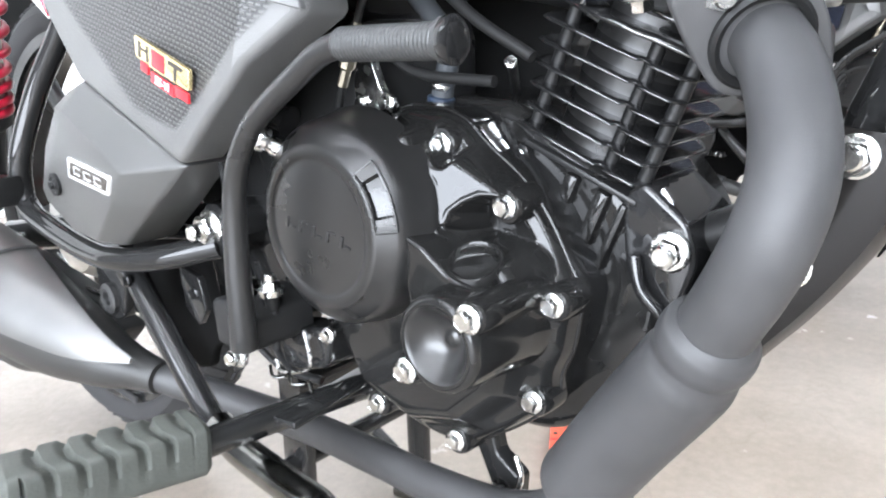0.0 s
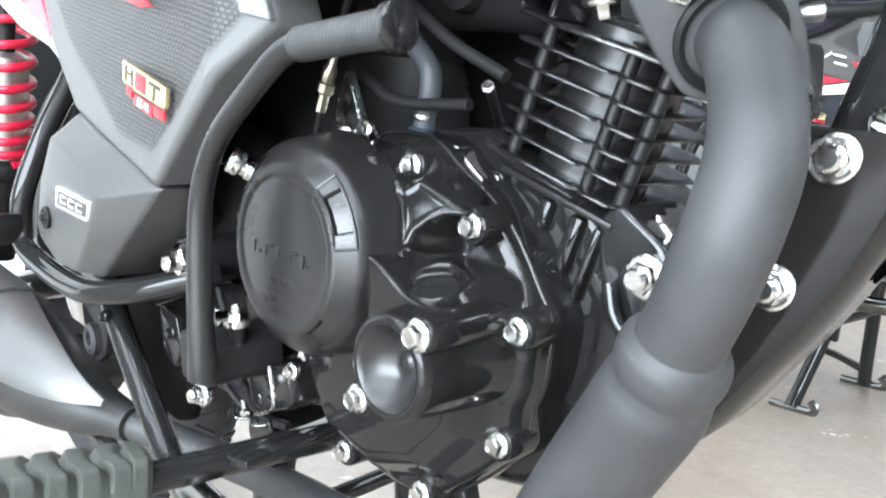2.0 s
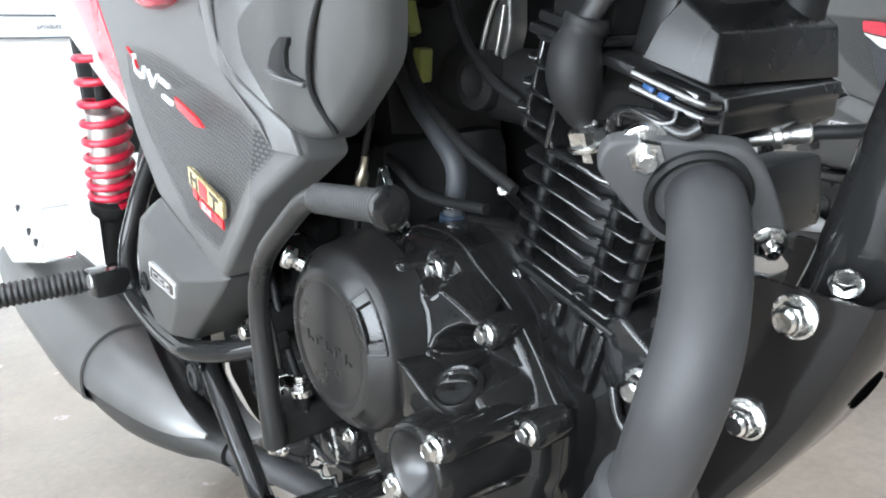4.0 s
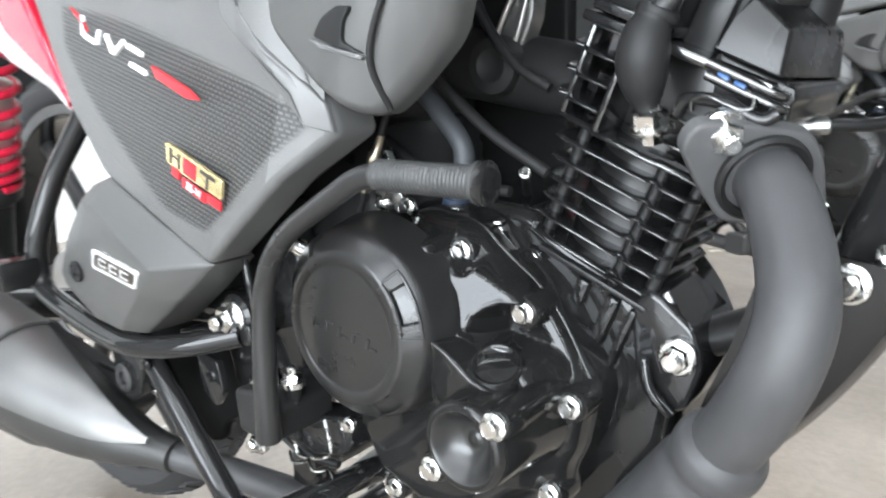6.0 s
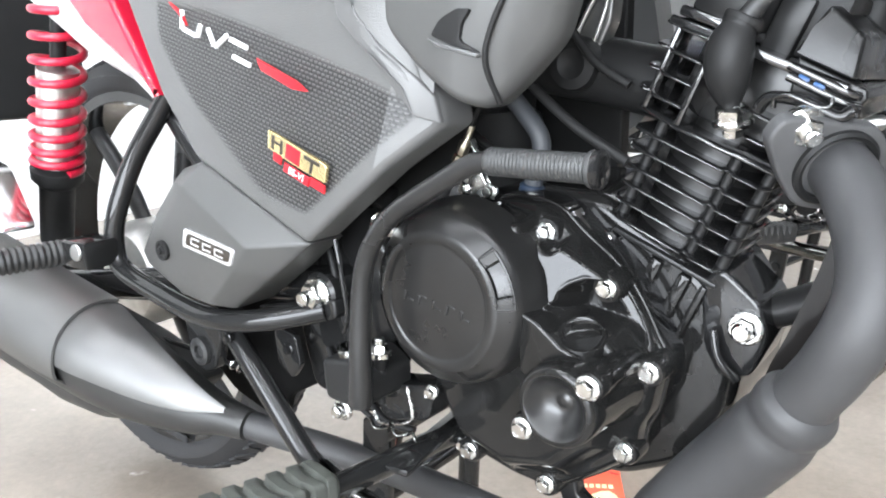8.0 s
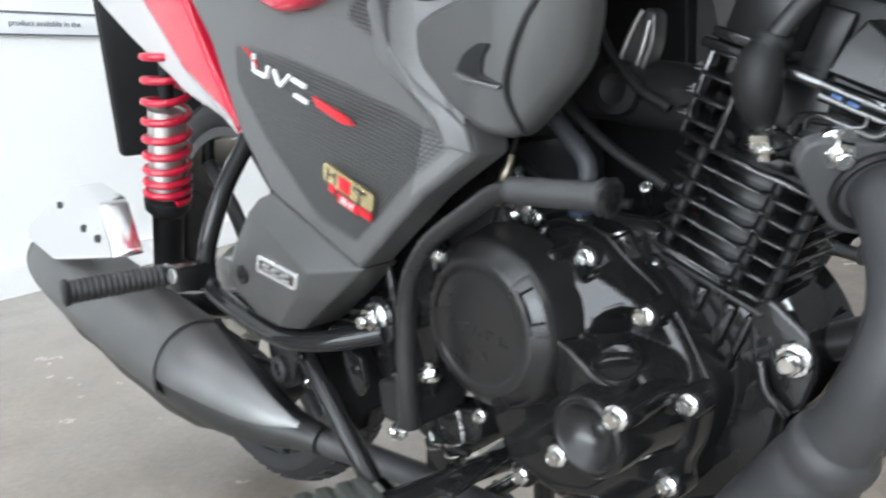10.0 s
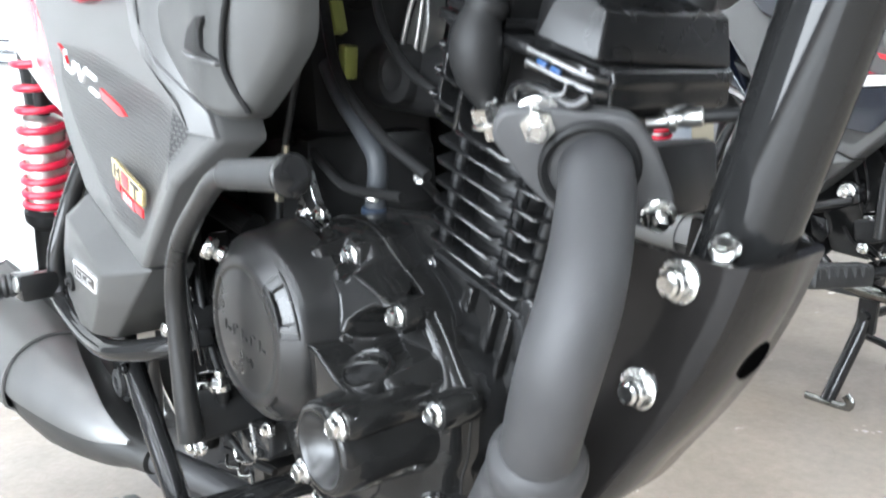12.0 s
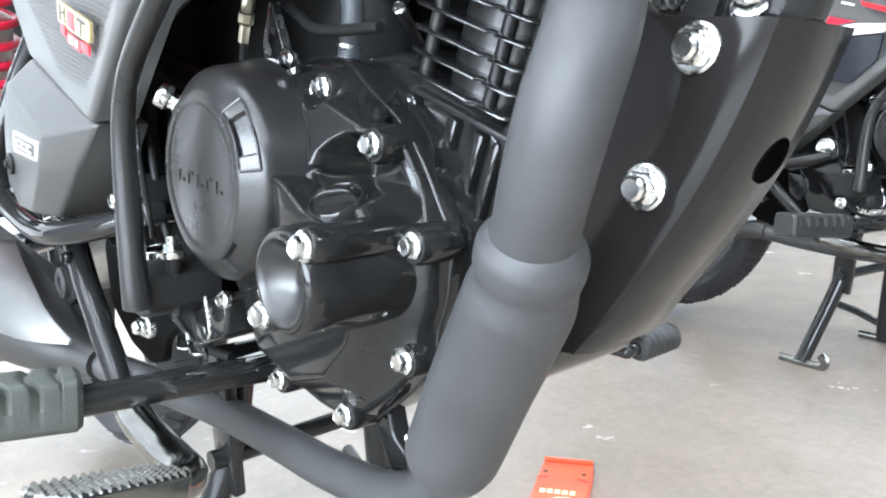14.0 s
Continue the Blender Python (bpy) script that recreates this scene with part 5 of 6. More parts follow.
part("rivet", lathe((-0.491, -0.1975, 0.416), (0.10, -0.98, 0.1), [(0.0085, -0.002), (0.0085, 0.0012), (0.0078, 0.0020), (0.001, 0.0022)], 32), ALUMINIUM, pillion, "pale flat rivet head")
prof = [(0.0085, 0.0), (0.0120, 0.002)]
for i in range(16):
    h = 0.004 + i * 0.0062
    prof += [(0.0124, h), (0.0140, h + 0.0014), (0.0140, h + 0.0036), (0.0124, h + 0.0050)]
prof += [(0.0150, 0.104), (0.0155, 0.109), (0.013, 0.1115), (0.002, 0.1115)]
part("passenger_rubber", lathe((-0.530, -0.190, 0.410), (-0.16, -0.98, 0.0), prof, 30), RUBBER, pillion, "ribbed black rubber passenger footrest", 50)

stand = part("centre_stand", tube([(-0.200, -0.045, 0.250), (-0.220, -0.058, 0.150), (-0.238, -0.110, 0.040), (-0.242, -0.130, 0.006)], 0.0130, 20), BLACK_FRAME, bike, "gloss black centre stand with dark steel foot plates")
part("stand_leg", tube([(-0.20, 0.095, 0.250), (-0.215, 0.105, 0.150), (-0.232, 0.122, 0.040), (-0.236, 0.130, 0.006)], 0.0130, 20), BLACK_FRAME, stand)
part("cross_bar", tube([(-0.212, -0.075, 0.165), (-0.212, 0.105, 0.165)], 0.009, 16, 1), BLACK_FRAME, stand)
part("pivot_bar", tube([(-0.195, -0.075, 0.255), (-0.195, 0.12, 0.255)], 0.016, 16, 1), BLACK_FRAME, stand)
for y in (-0.130, 0.130):
    part("foot_plate", tube([(-0.285, y, 0.005), (-0.235, y, 0.004), (-0.205, y, 0.006), (-0.196, y, 0.018), (-0.205, y, 0.028)], 0.009, 14, flat=0.45), PEDAL_STEEL, stand)
part("kick_tang", tube([(-0.236, 0.126, 0.035), (-0.30, 0.145, 0.048), (-0.36, 0.165, 0.052)], 0.008, 14), BLACK_FRAME, stand)
part("channel_leg", box(Matrix.Translation((-0.209, -0.060, 0.195)) @ pose(0, 0, 0, 5, 9, 0), (0.036, 0.012, 0.13), 0.003), BLACK_FRAME, stand)
sidestand = part("stand_lug", pad([(-0.03, 0.262), (-0.005, 0.262), (0.0, 0.238), (0.020, 0.225), (0.018, 0.205), (-0.002, 0.200), (-0.012, 0.222)], -0.02, -0.034, 0.003, corner=0.004), BLACK_FRAME, bike, "black lug below the crankcase")
part("spring_hook", tube([(-0.002, -0.036, 0.212), (0.020, -0.04, 0.218), (0.026, -0.04, 0.232), (0.020, -0.038, 0.246)], 0.0022, 10), ZINC, sidestand)

# ---- rear wheel, shock absorber, mudguard ----
WC = Vector((-0.70, 0.018, 0.318))
wheel = part("rear_wheel", hoop(WC + Vector((0, 0.045, 0)), OUT, [(0.248, 0.014), (0.258, 0.004), (0.272, 0.002), (0.286, 0.012), (0.297, 0.028), (0.301, 0.045), (0.297, 0.062), (0.286, 0.078), (0.272, 0.088), (0.258, 0.086), (0.248, 0.076), (0.246, 0.060), (0.246, 0.03)], 96), TYRE, bike, "rear wheel with black tyre")
bm = bmesh.new()
for a in range(84):
    t = 2 * math.pi * a / 84
    for s in (-1, 1):
        d = Vector((math.cos(t), 0, math.sin(t)))
        q = Matrix.Translation(WC + d * 0.2958 + Vector((0, s * 0.018, 0))) @ Matrix.Rotation(-t, 4, "Y") @ pose(0, 0, 0, s * 26 if a % 2 else -s * 20, 0, s * 24)
        add_box(bm, q, (0.004, 0.028, 0.010), 0.0012)
tagged(part("tread", bm, TYRE, wheel, "block tread of the tyre", 20), kind="stuff")
part("rim", hoop(WC + Vector((0, 0.034, 0)), OUT, [(0.238, 0.002), (0.251, 0.0), (0.251, 0.006), (0.244, 0.012), (0.244, 0.056), (0.251, 0.062), (0.251, 0.068), (0.238, 0.066), (0.233, 0.034)], 72), BLACK_FRAME, wheel, "black cast rim")
part("hub", lathe(WC + Vector((0, 0.06, 0)), OUT, [(0.03, 0), (0.068, 0.01), (0.075, 0.03), (0.075, 0.09), (0.060, 0.115), (0.02, 0.12)], 48), ALUMINIUM, wheel, "grey drum brake hub")
for k in range(6):
    a = math.pi / 3 * k - 0.06
    arm = [WC + r * Vector((math.cos(a + t), 0, math.sin(a + t))) for r, t in ((0.06, 0.0), (0.14, 0.06), (0.240, 0.17))]
    part("spoke", tube(arm, 0.015, 12, 3, flat=0.7), BLACK_CAST, wheel)
part("sidewall_mark", pad([(-0.71, 0.085), (-0.62, 0.080), (-0.62, 0.090), (-0.71, 0.095)], -0.0195, -0.0222, 0.0005, corner=0.002), TYRE, wheel)

S0, S1 = Vector((-0.622, -0.115, 0.690)), Vector((-0.717, -0.115, 0.385))
sd = (S1 - S0).normalized()
shock = part("shock_absorber", lathe(S1, -sd, [(0.012, -0.03), (0.016, -0.01), (0.020, 0.0), (0.021, 0.075), (0.030, 0.085), (0.031, 0.098), (0.022, 0.102), (0.019, 0.11), (0.018, 0.20), (0.009, 0.205), (0.009, 0.33), (0.002, 0.33)], 32), BLACK_DULL, bike, "rear shock absorber with red coil spring")
part("damper_rod", lathe(S1 - sd * 0.104, -sd, [(0.0235, 0.0), (0.0235, 0.12), (0.015, 0.125)], 28), ALUMINIUM, shock, "grey damper sleeve")


def coil():
    pts = []
    turns = 9.0
    side = sd.cross(Vector((0, 1, 0))).normalized()
    fwd = Vector((0, 1, 0))
    steps = 200
    for i in range(steps + 1):
        f = i / steps
        h = 0.100 + 0.200 * (0.45 * f + 0.55 * f ** 1.7)
        a = 2 * math.pi * turns * f
        c = S1 - sd * h
        pts.append((*(c + side * 0.0275 * math.cos(a) + fwd * 0.0275 * math.sin(a)), 0.0050))
    return tube(pts, None, 10, 1)


part("spring", coil(), RED_SPRING, shock, "red coil spring", 80)
part("mudguard", box(Matrix.Translation((-1.015, CY - 0.01, 0.672)) @ pose(0, 0, 0, 0, -4, 0), (0.022, 0.16, 0.30), 0.010), BLACK_DULL, bike, "black rear mud flap")

# ---- body panels ----
def cover_bend(x, z):
    return 3.0 * max(0.0, x + 0.10) ** 1.5 + 0.10 * max(0.0, -0.36 - x)


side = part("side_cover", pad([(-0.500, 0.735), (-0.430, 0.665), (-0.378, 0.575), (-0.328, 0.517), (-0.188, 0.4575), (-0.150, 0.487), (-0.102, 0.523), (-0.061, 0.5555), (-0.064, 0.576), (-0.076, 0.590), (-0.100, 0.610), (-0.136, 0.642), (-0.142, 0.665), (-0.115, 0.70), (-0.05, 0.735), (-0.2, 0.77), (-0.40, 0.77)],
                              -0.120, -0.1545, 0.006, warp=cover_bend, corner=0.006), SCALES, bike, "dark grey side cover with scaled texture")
part("edge_band", pad([(-0.146, 0.668), (-0.142, 0.650), (-0.139, 0.632), (-0.126, 0.619), (-0.086, 0.583), (-0.079, 0.563), (-0.0625, 0.5570), (-0.0655, 0.576), (-0.076, 0.589), (-0.100, 0.611), (-0.121, 0.634), (-0.127, 0.650), (-0.130, 0.668), (-0.120, 0.69), (-0.137, 0.69)],
                      -0.140, -0.1556, 0.0012, warp=cover_bend, corner=0.002), GREY_BAND, side, "silver-grey band along the cover edge")
def faceted_cover():
    """A moulded cover: a flat face, a sloping facet all round it, widest at the front, and deep sides."""
    face = [(-0.343, 0.497), (-0.330, 0.494), (-0.290, 0.473), (-0.246, 0.4500), (-0.270, 0.423), (-0.305, 0.388), (-0.345, 0.392), (-0.415, 0.408), (-0.426, 0.420), (-0.385, 0.461)]
    rim = [(-0.350, 0.508), (-0.322, 0.516), (-0.262, 0.490), (-0.191, 0.4560), (-0.232, 0.424), (-0.290, 0.383), (-0.345, 0.383), (-0.420, 0.401), (-0.438, 0.418), (-0.393, 0.467)]
    bm = bmesh.new()

    def bend(x):
        return 0.10 * max(0.0, x + 0.25) + 0.15 * max(0.0, -0.36 - x)
    top = [bm.verts.new((x, -0.1715 + bend(x), z)) for x, z in face]
    mid = [bm.verts.new((x, -0.1545 + bend(x), z)) for x, z in rim]
    low = [bm.verts.new((x, -0.110, z)) for x, z in rim]
    k = len(face)
    for r0, r1 in ((top, mid), (mid, low)):
        for i in range(k):
            bm.faces.new((r0[i], r0[(i + 1) % k], r1[(i + 1) % k], r1[i]))
    bm.faces.new(top)
    bm.faces.new(low[::-1])
    bmesh.ops.bevel(bm, geom=[e for e in bm.edges if all(v.co.y < -0.12 for v in e.verts)], offset=0.0028, segments=3, profile=0.5, affect="EDGES")
    return bm


lower = part("lower_cover", faceted_cover(), DARK_PLASTIC, bike, "charcoal grey lower cover with a silver badge", 50)
part("screw_recess", lathe((-0.380, -0.1680, 0.428), OUT, [(0.010, -0.002), (0.010, 0.0008), (0.0075, 0.0012), (0.0065, 0.0002), (0.001, 0.0002)], 24), BLACK_DULL, lower)
fastener("bolt", lower, (-0.380, -0.1683, 0.428), OUT, 0.62, mat=BLACK_DULL)
# badges as plain shapes
bm = pad([(-0.332, 0.457), (-0.26, 0.446), (-0.266, 0.43), (-0.337, 0.439)], -0.168, -0.1730, 0.0008, corner=0.004)
eb = part("badge", bm, SILVER_FOIL, lower, "small silver badge")
part("badge_field", pad([(-0.326, 0.4532), (-0.264, 0.4438), (-0.2685, 0.4335), (-0.3315, 0.442)], -0.172, -0.1733, 0.0003, corner=0.003), DARK_DECAL, eb)
for k in range(3):
    x = -0.3145 + 0.0172 * k
    z = 0.4460 - 0.0027 * k
    part("badge_bar", box(Matrix.Translation((x, -0.1735, z + 0.0026)) @ pose(0, 0, 0, 0, 9, 0), (0.012, 0.0008, 0.0017)), SILVER_FOIL, eb)
    part("badge_bar", box(Matrix.Translation((x - 0.001, -0.1735, z - 0.0026)) @ pose(0, 0, 0, 0, 9, 0), (0.012, 0.0008, 0.0017)), SILVER_FOIL, eb)
    part("badge_bar", box(Matrix.Translation((x - 0.0058, -0.1735, z)) @ pose(0, 0, 0, 0, 9, 0), (0.0017, 0.0008, 0.0068)), SILVER_FOIL, eb)
def mark_bar(u0, v0, u1, v1, wide=0.0034):
    """A slanted stroke on the side cover, in steps along and across the mark."""
    p, q = (Vector((-0.332 + 0.945 * u + 0.16 * v, 0.6400 - 0.345 * u + 0.98 * v)) for u, v in ((u0, v0), (u1, v1)))
    n = Vector((-(q - p).y, (q - p).x)).normalized() * wide / 2
    return pad([tuple(p + n), tuple(q + n), tuple(q - n), tuple(p - n)], -0.154, -0.1566, 0.0003, corner=0)


mark = part("model_mark", mark_bar(0.004, 0.008, 0.004, -0.008), WHITE_DECAL, side, "white slanted model mark")
for stroke in ((0.006, -0.0075, 0.024, -0.0075), (0.027, -0.0075, 0.031, 0.004), (0.041, 0.004, 0.050, -0.0075), (0.052, -0.0075, 0.068, 0.007), (0.072, 0.005, 0.094, 0.005), (0.098, -0.0075, 0.076, -0.0075)):
    part("mark_stroke", mark_bar(*stroke), WHITE_DECAL, mark)
part("mark_dash", pad([(-0.231, 0.6045), (-0.186, 0.5870), (-0.174, 0.5790), (-0.190, 0.5805), (-0.226, 0.5950)], -0.154, -0.1566, 0.0004, corner=0), RED_FOIL, mark)
part("mark_dash", pad([(-0.345, 0.654), (-0.328, 0.640), (-0.322, 0.633), (-0.328, 0.645)], -0.154, -0.1566, 0.0004, corner=0), RED_FOIL, mark)
hb = part("badge", pad([(-0.222, 0.549), (-0.156, 0.524), (-0.159, 0.510), (-0.200, 0.524), (-0.224, 0.534)], -0.154, -0.1572, 0.0006, corner=0.002), GOLD_FOIL, side, "pale gold badge with red corners")
for q, mt in (([(-0.217, 0.545), (-0.214, 0.544), (-0.2165, 0.533), (-0.2195, 0.534)], DARK_DECAL), ([(-0.207, 0.541), (-0.204, 0.540), (-0.2065, 0.529), (-0.2095, 0.530)], DARK_DECAL), ([(-0.216, 0.541), (-0.206, 0.537), (-0.2065, 0.535), (-0.2165, 0.539)], DARK_DECAL),
              ([(-0.200, 0.539), (-0.184, 0.533), (-0.187, 0.521), (-0.203, 0.527)], RED_FOIL), ([(-0.180, 0.531), (-0.163, 0.525), (-0.1635, 0.522), (-0.1805, 0.528)], DARK_DECAL), ([(-0.173, 0.527), (-0.170, 0.526), (-0.173, 0.516), (-0.176, 0.517)], DARK_DECAL),
              ([(-0.216, 0.5315), (-0.207, 0.528), (-0.209, 0.521), (-0.218, 0.525)], RED_FOIL), ([(-0.204, 0.5235), (-0.176, 0.513), (-0.178, 0.506), (-0.206, 0.5165)], RED_FOIL), ([(-0.175, 0.514), (-0.159, 0.5085), (-0.160, 0.502), (-0.176, 0.5075)], RED_FOIL)):
    part("badge_bar", pad(q, -0.156, -0.1576, 0.0003, corner=0), mt, hb)
far = part("far_side_cover", pad([(-0.46, 0.735), (-0.378, 0.575), (-0.30, 0.50), (-0.188, 0.4575), (-0.102, 0.50), (-0.035, 0.540), (-0.02, 0.60), (-0.04, 0.70), (-0.2, 0.77), (-0.40, 0.77)], 0.150, 0.195, 0.008, corner=0.012), GREY_PLASTIC, bike, "dark grey side cover on the far side")
part("inner_guard", pad([(-0.24, 0.70), (-0.24, 0.46), (-0.09, 0.46), (-0.05, 0.50), (-0.05, 0.70)], 0.150, 0.135, 0.003, corner=0.01), BLACK_DULL, far, "black inner guard")
cu = bpy.data.curves.new("lettering", "FONT")
cu.body, cu.size, cu.extrude, cu.align_x, cu.align_y = "BS-VI", 0.0085, 0.0001, "CENTER", "CENTER"
cu.materials.append(WHITE_DECAL)
letters = new("lettering", cu)
letters.parent = hb
letters.matrix_basis = pose(-0.191, -0.15775, 0.5147, 90, 20, 0)
# tank shroud in front of the cover
def shroud_bend(x, z):
    return 9.0 * max(0.0, x + 0.050 - 0.45 * (z - 0.60)) ** 2


shroud = part("tank_shroud", pad([(-0.116, 0.643), (-0.088, 0.656), (-0.03, 0.668), (0.015, 0.672), (0.034, 0.668), (0.030, 0.645), (0.018, 0.612), (-0.004, 0.585), (-0.022, 0.567), (-0.040, 0.572), (-0.068, 0.592), (-0.098, 0.620)],
                                 -0.132, -0.1500, 0.007, warp=shroud_bend, corner=0.010, steps=5), DARK_PLASTIC, bike, "charcoal grey tank shroud with a hooked recess")
part("groove", tube([(x, -0.1498 + shroud_bend(x, z), z) for x, z in ((0.016, 0.664), (0.000, 0.645), (-0.014, 0.620), (-0.020, 0.598), (-0.016, 0.572))], 0.0020, 8), BLACK_DULL, shroud)
part("hook_recess", pad([(-0.058, 0.616), (-0.050, 0.626), (-0.036, 0.632), (-0.026, 0.631), (-0.033, 0.622), (-0.035, 0.612), (-0.022, 0.604), (-0.040, 0.609)], -0.140, -0.1506, 0.0006, warp=shroud_bend, corner=0.003), BLACK_DULL, shroud, "dark hooked recess")
part("hook_lip", pad([(-0.060, 0.6145), (-0.040, 0.6085), (-0.022, 0.6035), (-0.024, 0.6010), (-0.052, 0.6085)], -0.140, -0.1518, 0.001, warp=shroud_bend, corner=0.001), GREY_BAND, shroud)
part("shroud_top", pad([(-0.140, 0.655), (-0.110, 0.690), (-0.04, 0.72), (0.06, 0.72), (0.05, 0.684), (0.0, 0.678), (-0.04, 0.672), (-0.09, 0.663)], -0.13, -0.150, 0.010, warp=lambda x, z: shroud_bend(x, z) + 0.5 * max(0.0, z - 0.67), corner=0.010), DARK_PLASTIC, shroud)
tank = part("fuel_tank", pad([(-0.40, 0.76), (-0.372, 0.723), (-0.300, 0.685), (-0.278, 0.677), (-0.246, 0.677), (-0.20, 0.686), (-0.15, 0.705), (-0.08, 0.76), (-0.05, 0.92), (-0.3, 0.92)], 0.21, -0.160, 0.012, corner=0.012), RED, bike, "red fuel tank")
# oversized near-black box, keeps ceiling light off the engine top
part("tank_underside", box(at(0.16, CY, 0.765), (0.56, 0.30, 0.07), 0.02), SHADE_BLACK, tank, "black tank underside, oversized to block ceiling light")
# added filler box whose black stands in for shade round the wiring
part("wiring_cover", box(at(0.140, 0.045, 0.702), (0.17, 0.12, 0.10), 0.012), SHADE_BLACK, tank, "near-black filler box for the shaded space under the tank")
tail = part("tail_panel", pad([(-0.70, 0.80), (-0.55, 0.80), (-0.516, 0.716), (-0.480, 0.660), (-0.416, 0.570), (-0.450, 0.592), (-0.545, 0.644), (-0.645, 0.736)], -0.085, -0.132, 0.006, corner=0.005), RED, bike, "red tail panel with a silver-grey lower edge")
part("tail_stripe", pad([(-0.88, 0.80), (-0.72, 0.80), (-0.640, 0.730), (-0.540, 0.640), (-0.425, 0.572), (-0.550, 0.614), (-0.720, 0.700), (-0.80, 0.745)], -0.080, -0.128, 0.006, corner=0.005), SILVER_PAINT, tail, "silver-grey tail panel edge")
part("seat", pad([(-0.84, 0.80), (-0.86, 0.86), (-0.3, 0.86), (-0.3, 0.78)], 0.16, -0.11, 0.02, corner=0.02), BLACK_DULL, bike, "black seat")

# ---- pipes, cables and small things round the engine ----
hose = part("breather_hose", tube([(-0.120, -0.008, 0.612), (-0.096, -0.012, 0.584), (-0.073, -0.012, 0.560), (-0.056, -0.012, 0.540), (-0.054, -0.012, 0.525), (-0.059, -0.012, 0.508), (-0.063, -0.012, 0.490)], 0.0080, 20), GREY_HOSE, bike, "grey rubber breather hose")
part("hose_clip", lathe((-0.0618, -0.012, 0.5035), (0.3, 0, 1), [(0.0088, 0), (0.0094, 0.001), (0.0094, 0.004), (0.0088, 0.005)], 24), ZINC, hose, "zinc hose clip")
part("hose_stub", lathe((-0.0665, -0.012, 0.474), (0.2, 0, 1), [(0.011, 0), (0.0105, 0.024), (0.006, 0.026)], 20), BLUE_PLASTIC, hose)
cable = part("clutch_cable", tube([(-0.040, -0.070, 0.640), (-0.060, -0.072, 0.595), (-0.078, -0.074, 0.556), (-0.094, -0.074, 0.520), (-0.110, -0.070, 0.492)], 0.0028, 10), BLACK_DULL, bike, "clutch cable with zinc adjuster")
part("adjuster", lathe((-0.094, -0.074, 0.520), (0.42, 0, 0.9), [(0.0038, -0.012), (0.0038, 0.0), (0.0058, 0.002), (0.0058, 0.008), (0.0042, 0.009), (0.0050, 0.013), (0.0050, 0.019), (0.0034, 0.021), (0.0030, 0.034)], 8), BRASS, cable, "dull brass cable adjuster")
part("cable_lever", pad([(-0.112, 0.512), (-0.098, 0.540), (-0.084, 0.505), (-0.072, 0.494), (-0.080, 0.486), (-0.110, 0.494)], -0.045, -0.052, 0.001, corner=0.004), ZINC, cable)
fastener("bolt", cable, (-0.078, -0.052, 0.496), OUT, 0.9)
fastener("bolt", cable, (-0.104, -0.052, 0.496), OUT, 0.7)
airbox = part("airbox", box(at(-0.19, 0.04, 0.60), (0.14, 0.13, 0.20), 0.02), BLACK_DULL, bike, "black air filter box behind the covers")
part("inner_fender", box(at(-0.275, 0.030, 0.520), (0.024, 0.230, 0.250), 0.008), BLACK_DULL, airbox, "dull black inner fender ahead of the wheel")
part("throttle_body", tube([(-0.08, CY, 0.600), (-0.03, CY, 0.592), (0.01, CY, 0.585), (0.05, CY, 0.575)], 0.027, 24), BLACK_DULL, airbox)
part("throttle_flange", lathe((-0.03, 0.0, 0.596), OUT, [(0.020, -0.02), (0.022, 0.0), (0.020, 0.008), (0.012, 0.010), (0.006, 0.006)], 28), BLACK_DULL, airbox)
bracket_body = part("linkage", pad([(-0.038, 0.598), (-0.034, 0.618), (-0.022, 0.640), (-0.010, 0.656), (-0.002, 0.650), (-0.004, 0.628), (-0.014, 0.606), (-0.026, 0.592)], 0.022, 0.006, 0.003, corner=0.004), ALUMINIUM_DARK, airbox, "dull cast aluminium throttle bracket")
part("linkage_lip", tube([(-0.036, 0.004, 0.604), (-0.031, 0.003, 0.620), (-0.020, 0.003, 0.641), (-0.012, 0.004, 0.653)], 0.0019, 12), ALUMINIUM, bracket_body)
part("linkage_lip", tube([(-0.022, 0.004, 0.602), (-0.013, 0.003, 0.622), (-0.006, 0.004, 0.645)], 0.0016, 12), ALUMINIUM, bracket_body)
fastener("bolt", airbox, (-0.026, 0.004, 0.603), OUT, 0.55)
part("connector", box(Matrix.Translation((-0.096, -0.004, 0.612)) @ pose(0, 0, 0, 0, 12, 0), (0.012, 0.012, 0.026), 0.002), YELLOW, airbox, "yellow-green wiring connector")
part("connector", box(Matrix.Translation((-0.108, -0.004, 0.648)) @ pose(0, 0, 0, 0, -10, 0), (0.011, 0.012, 0.026), 0.002), YELLOW, airbox)
for pts, r in (([(-0.10, -0.02, 0.66), (-0.07, -0.03, 0.60), (-0.02, -0.032, 0.555), (0.03, -0.03, 0.525)], 0.0042), ([(-0.06, 0.0, 0.70), (-0.04, -0.01, 0.64), (-0.01, -0.012, 0.60), (0.02, -0.01, 0.58)], 0.0036),
               ([(-0.14, -0.03, 0.56), (-0.09, -0.035, 0.53), (-0.06, -0.034, 0.515), (0.0, -0.03, 0.51)], 0.0040), ([(0.02, -0.02, 0.70), (0.06, -0.03, 0.69), (0.10, -0.03, 0.70), (0.16, -0.01, 0.72)], 0.005)):
    part("wiring", tube(pts, r, 12), BLACK_DULL, airbox)
part("engine_rear", box(at(-0.17, CY, 0.45), (0.13, 0.14, 0.22), 0.02), BLACK_CAST, crankcase)
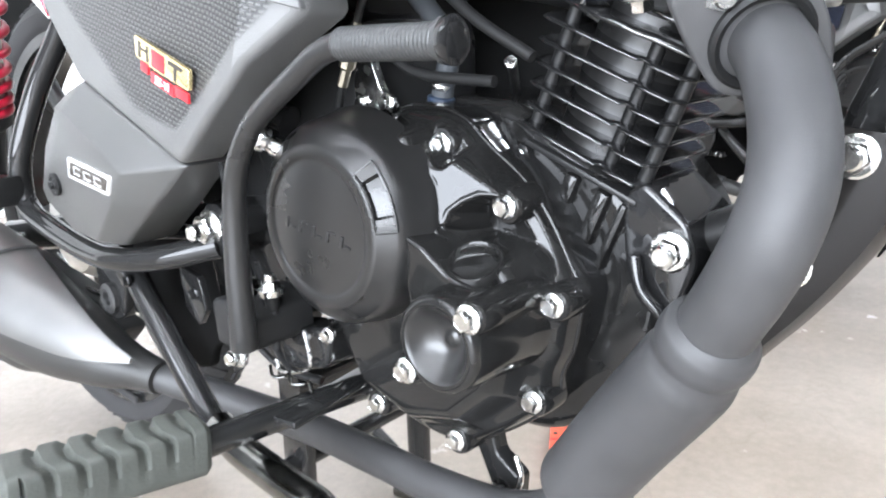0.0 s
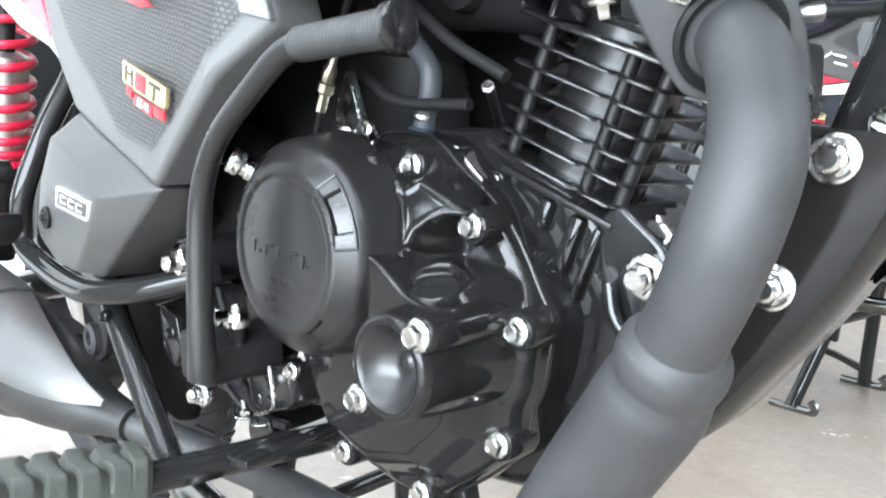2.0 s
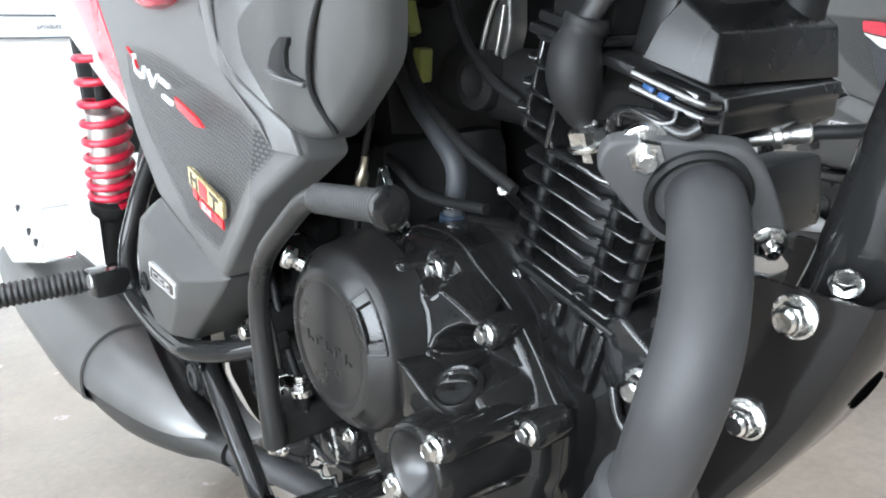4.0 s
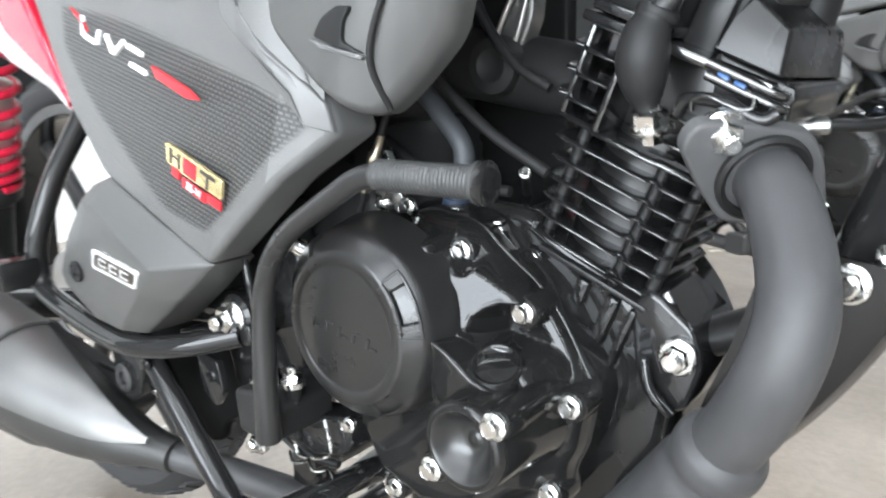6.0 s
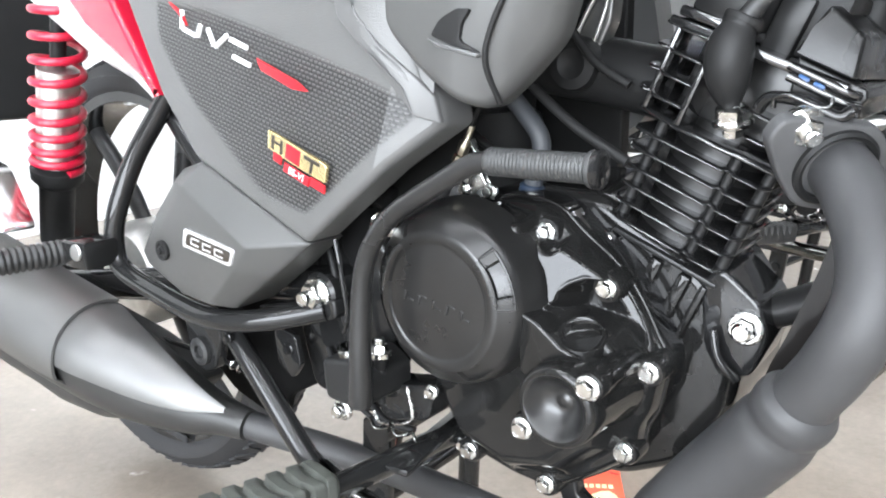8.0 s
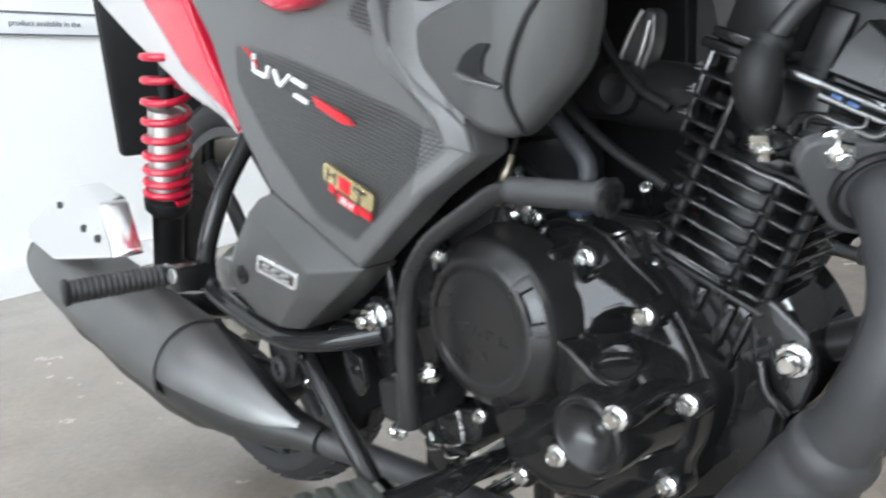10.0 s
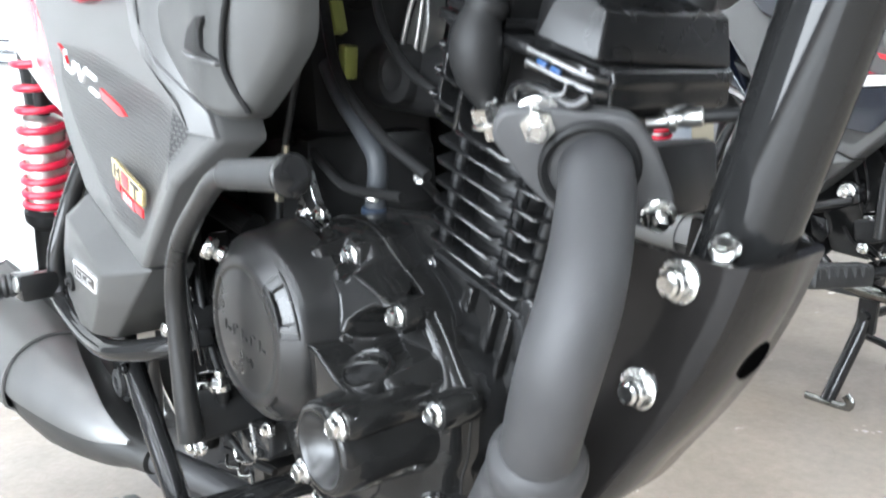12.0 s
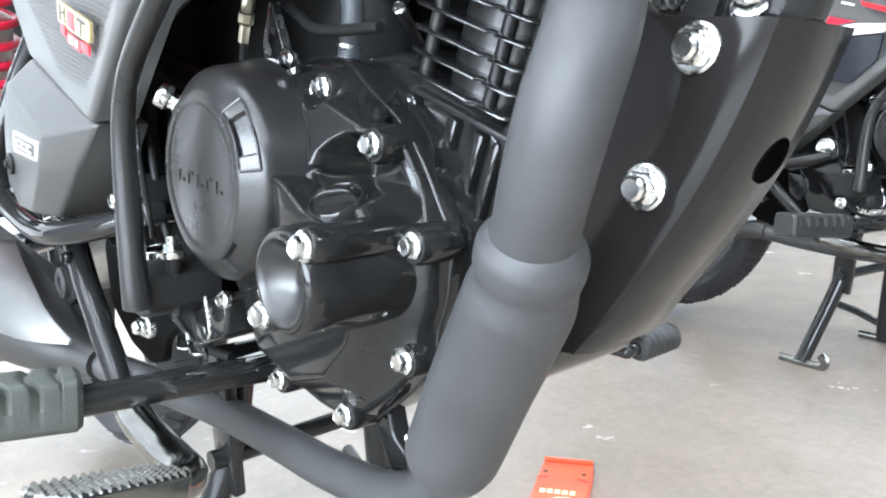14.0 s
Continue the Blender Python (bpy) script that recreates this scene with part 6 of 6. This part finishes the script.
sensor = part("oxygen_sensor", lathe((0.164, 0.044, 0.552), (0.75, 0.45, 0.05), [(0.0045, -0.012), (0.0045, 0.0), (0.0070, 0.001), (0.0070, 0.0045), (0.0048, 0.0055), (0.0048, 0.009), (0.0055, 0.010), (0.0055, 0.019), (0.0036, 0.0205)], 12), ALUMINIUM, bike, "dull grey metal oxygen sensor")
part("sensor_lead", tube([(0.180, 0.054, 0.553), (0.214, 0.072, 0.556), (0.242, 0.075, 0.585), (0.262, 0.078, 0.63), (0.29, 0.08, 0.70)], 0.0042, 12), BLACK_DULL, sensor)

# the like motorcycle parked alongside
NAVY = material("dark_blue_gloss_paint", (0.006, 0.008, 0.016), 0.2, coat=0.5, stain=0.1)
other = copy_thing(bike, pose(0.098, 1.115, 0, 0, 0, -11))
tagged(other, "dark blue and grey motorcycle with black engine, on its centre stand")
other_cover = None
for o in other.children_recursive:
    base = o.name.split(".")[0]
    if base in ("fuel_tank", "tail_panel", "plug_cap"):
        o.data = o.data.copy()
        o.data.materials[0] = RED_SPRING if base == "plug_cap" else NAVY
        if base == "plug_cap":
            tagged(o, "red rubber plug cap")
    if base == "footrest_rubber":
        o.data = o.data.copy()
        o.data.materials[0] = RUBBER
        tagged(o, "black rubber footrest")
    if base == "side_cover":
        other_cover = o
    if base == "badge":
        mid = sum((Vector(c) for c in o.bound_box), Vector()) / 8
        o.matrix_basis = at(-0.025, 0, 0.020) @ o.matrix_basis @ Matrix.Translation(mid) @ Matrix.Scale(0.72, 4) @ Matrix.Translation(-mid)
    if base == "model_mark":
        o.matrix_basis = at(0.080, 0, 0.026) @ o.matrix_basis
for name, outline, depth, mt, what in (
        ("dark_field", [(-0.292, 0.612), (-0.232, 0.578), (-0.112, 0.573), (-0.120, 0.535), (-0.160, 0.502), (-0.268, 0.525)], 0.1555, NAVY, "dark blue gloss field"),
        ("white_stripe", [(-0.300, 0.620), (-0.220, 0.594), (-0.155, 0.596), (-0.100, 0.588), (-0.112, 0.576), (-0.232, 0.581), (-0.268, 0.593)], 0.1565, WHITE_PAINT, "white stripe"),
        ("red_stripe", [(-0.302, 0.640), (-0.273, 0.635), (-0.155, 0.599), (-0.220, 0.597), (-0.300, 0.622)], 0.1562, RED, "red stripe")):
    part(name, pad(outline, -0.150, -depth, 0.0004, warp=cover_bend, corner=0.003, steps=1), mt, other_cover, what)

# ---- small things on the floor ----
card = thing("folded_card", "small orange-red folded card box lying on the floor", "card box")
card.matrix_basis = pose(-0.155, 0.334, 0.0, 0, 0, 31)
flat = Matrix(((1, 0, 0, 0), (0, 0, 1, 0), (0, -1, 0, 0), (0, 0, 0, 1)))
part("body", box(at(0, 0, 0.009), (0.064, 0.120, 0.018), 0.001), ORANGE, card)
part("flap", box(Matrix.Translation((0, 0.063, 0.019)) @ pose(0, 0, 0, -65, 0, 0), (0.062, 0.010, 0.001)), ORANGE, card)
for tab_x in (-0.025, 0.023):
    part("tab", lathe((tab_x, 0.031, 0.0180), (0, 0, 1), [(0.0034, 0), (0.0034, 0.0006), (0.001, 0.0006)], 12), DARK_DECAL, card)
    part("slot", box(Matrix.Translation((tab_x, 0.015, 0.0182)) @ pose(0, 0, 0, 0, 0, 10 if tab_x < 0 else -24), (0.014, 0.0032, 0.0008)), RED_FOIL, card)
for k in range(5):
    part("mark_bar", box(at(-0.020 + 0.0088 * k, -0.0205, 0.0184), (0.0062, 0.0085, 0.0010)), PALE_YELLOW, card)
wing = [(-0.020, -0.058), (-0.014, -0.044), (0.000, -0.034), (0.012, -0.032), (0.021, -0.042), (0.023, -0.052), (0.010, -0.056)]
part("wing", pad(wing, -0.0176, -0.0190, 0.0003, corner=0.002, steps=1, place=flat), PALE_YELLOW, card, "pale yellow wing-shaped mark")
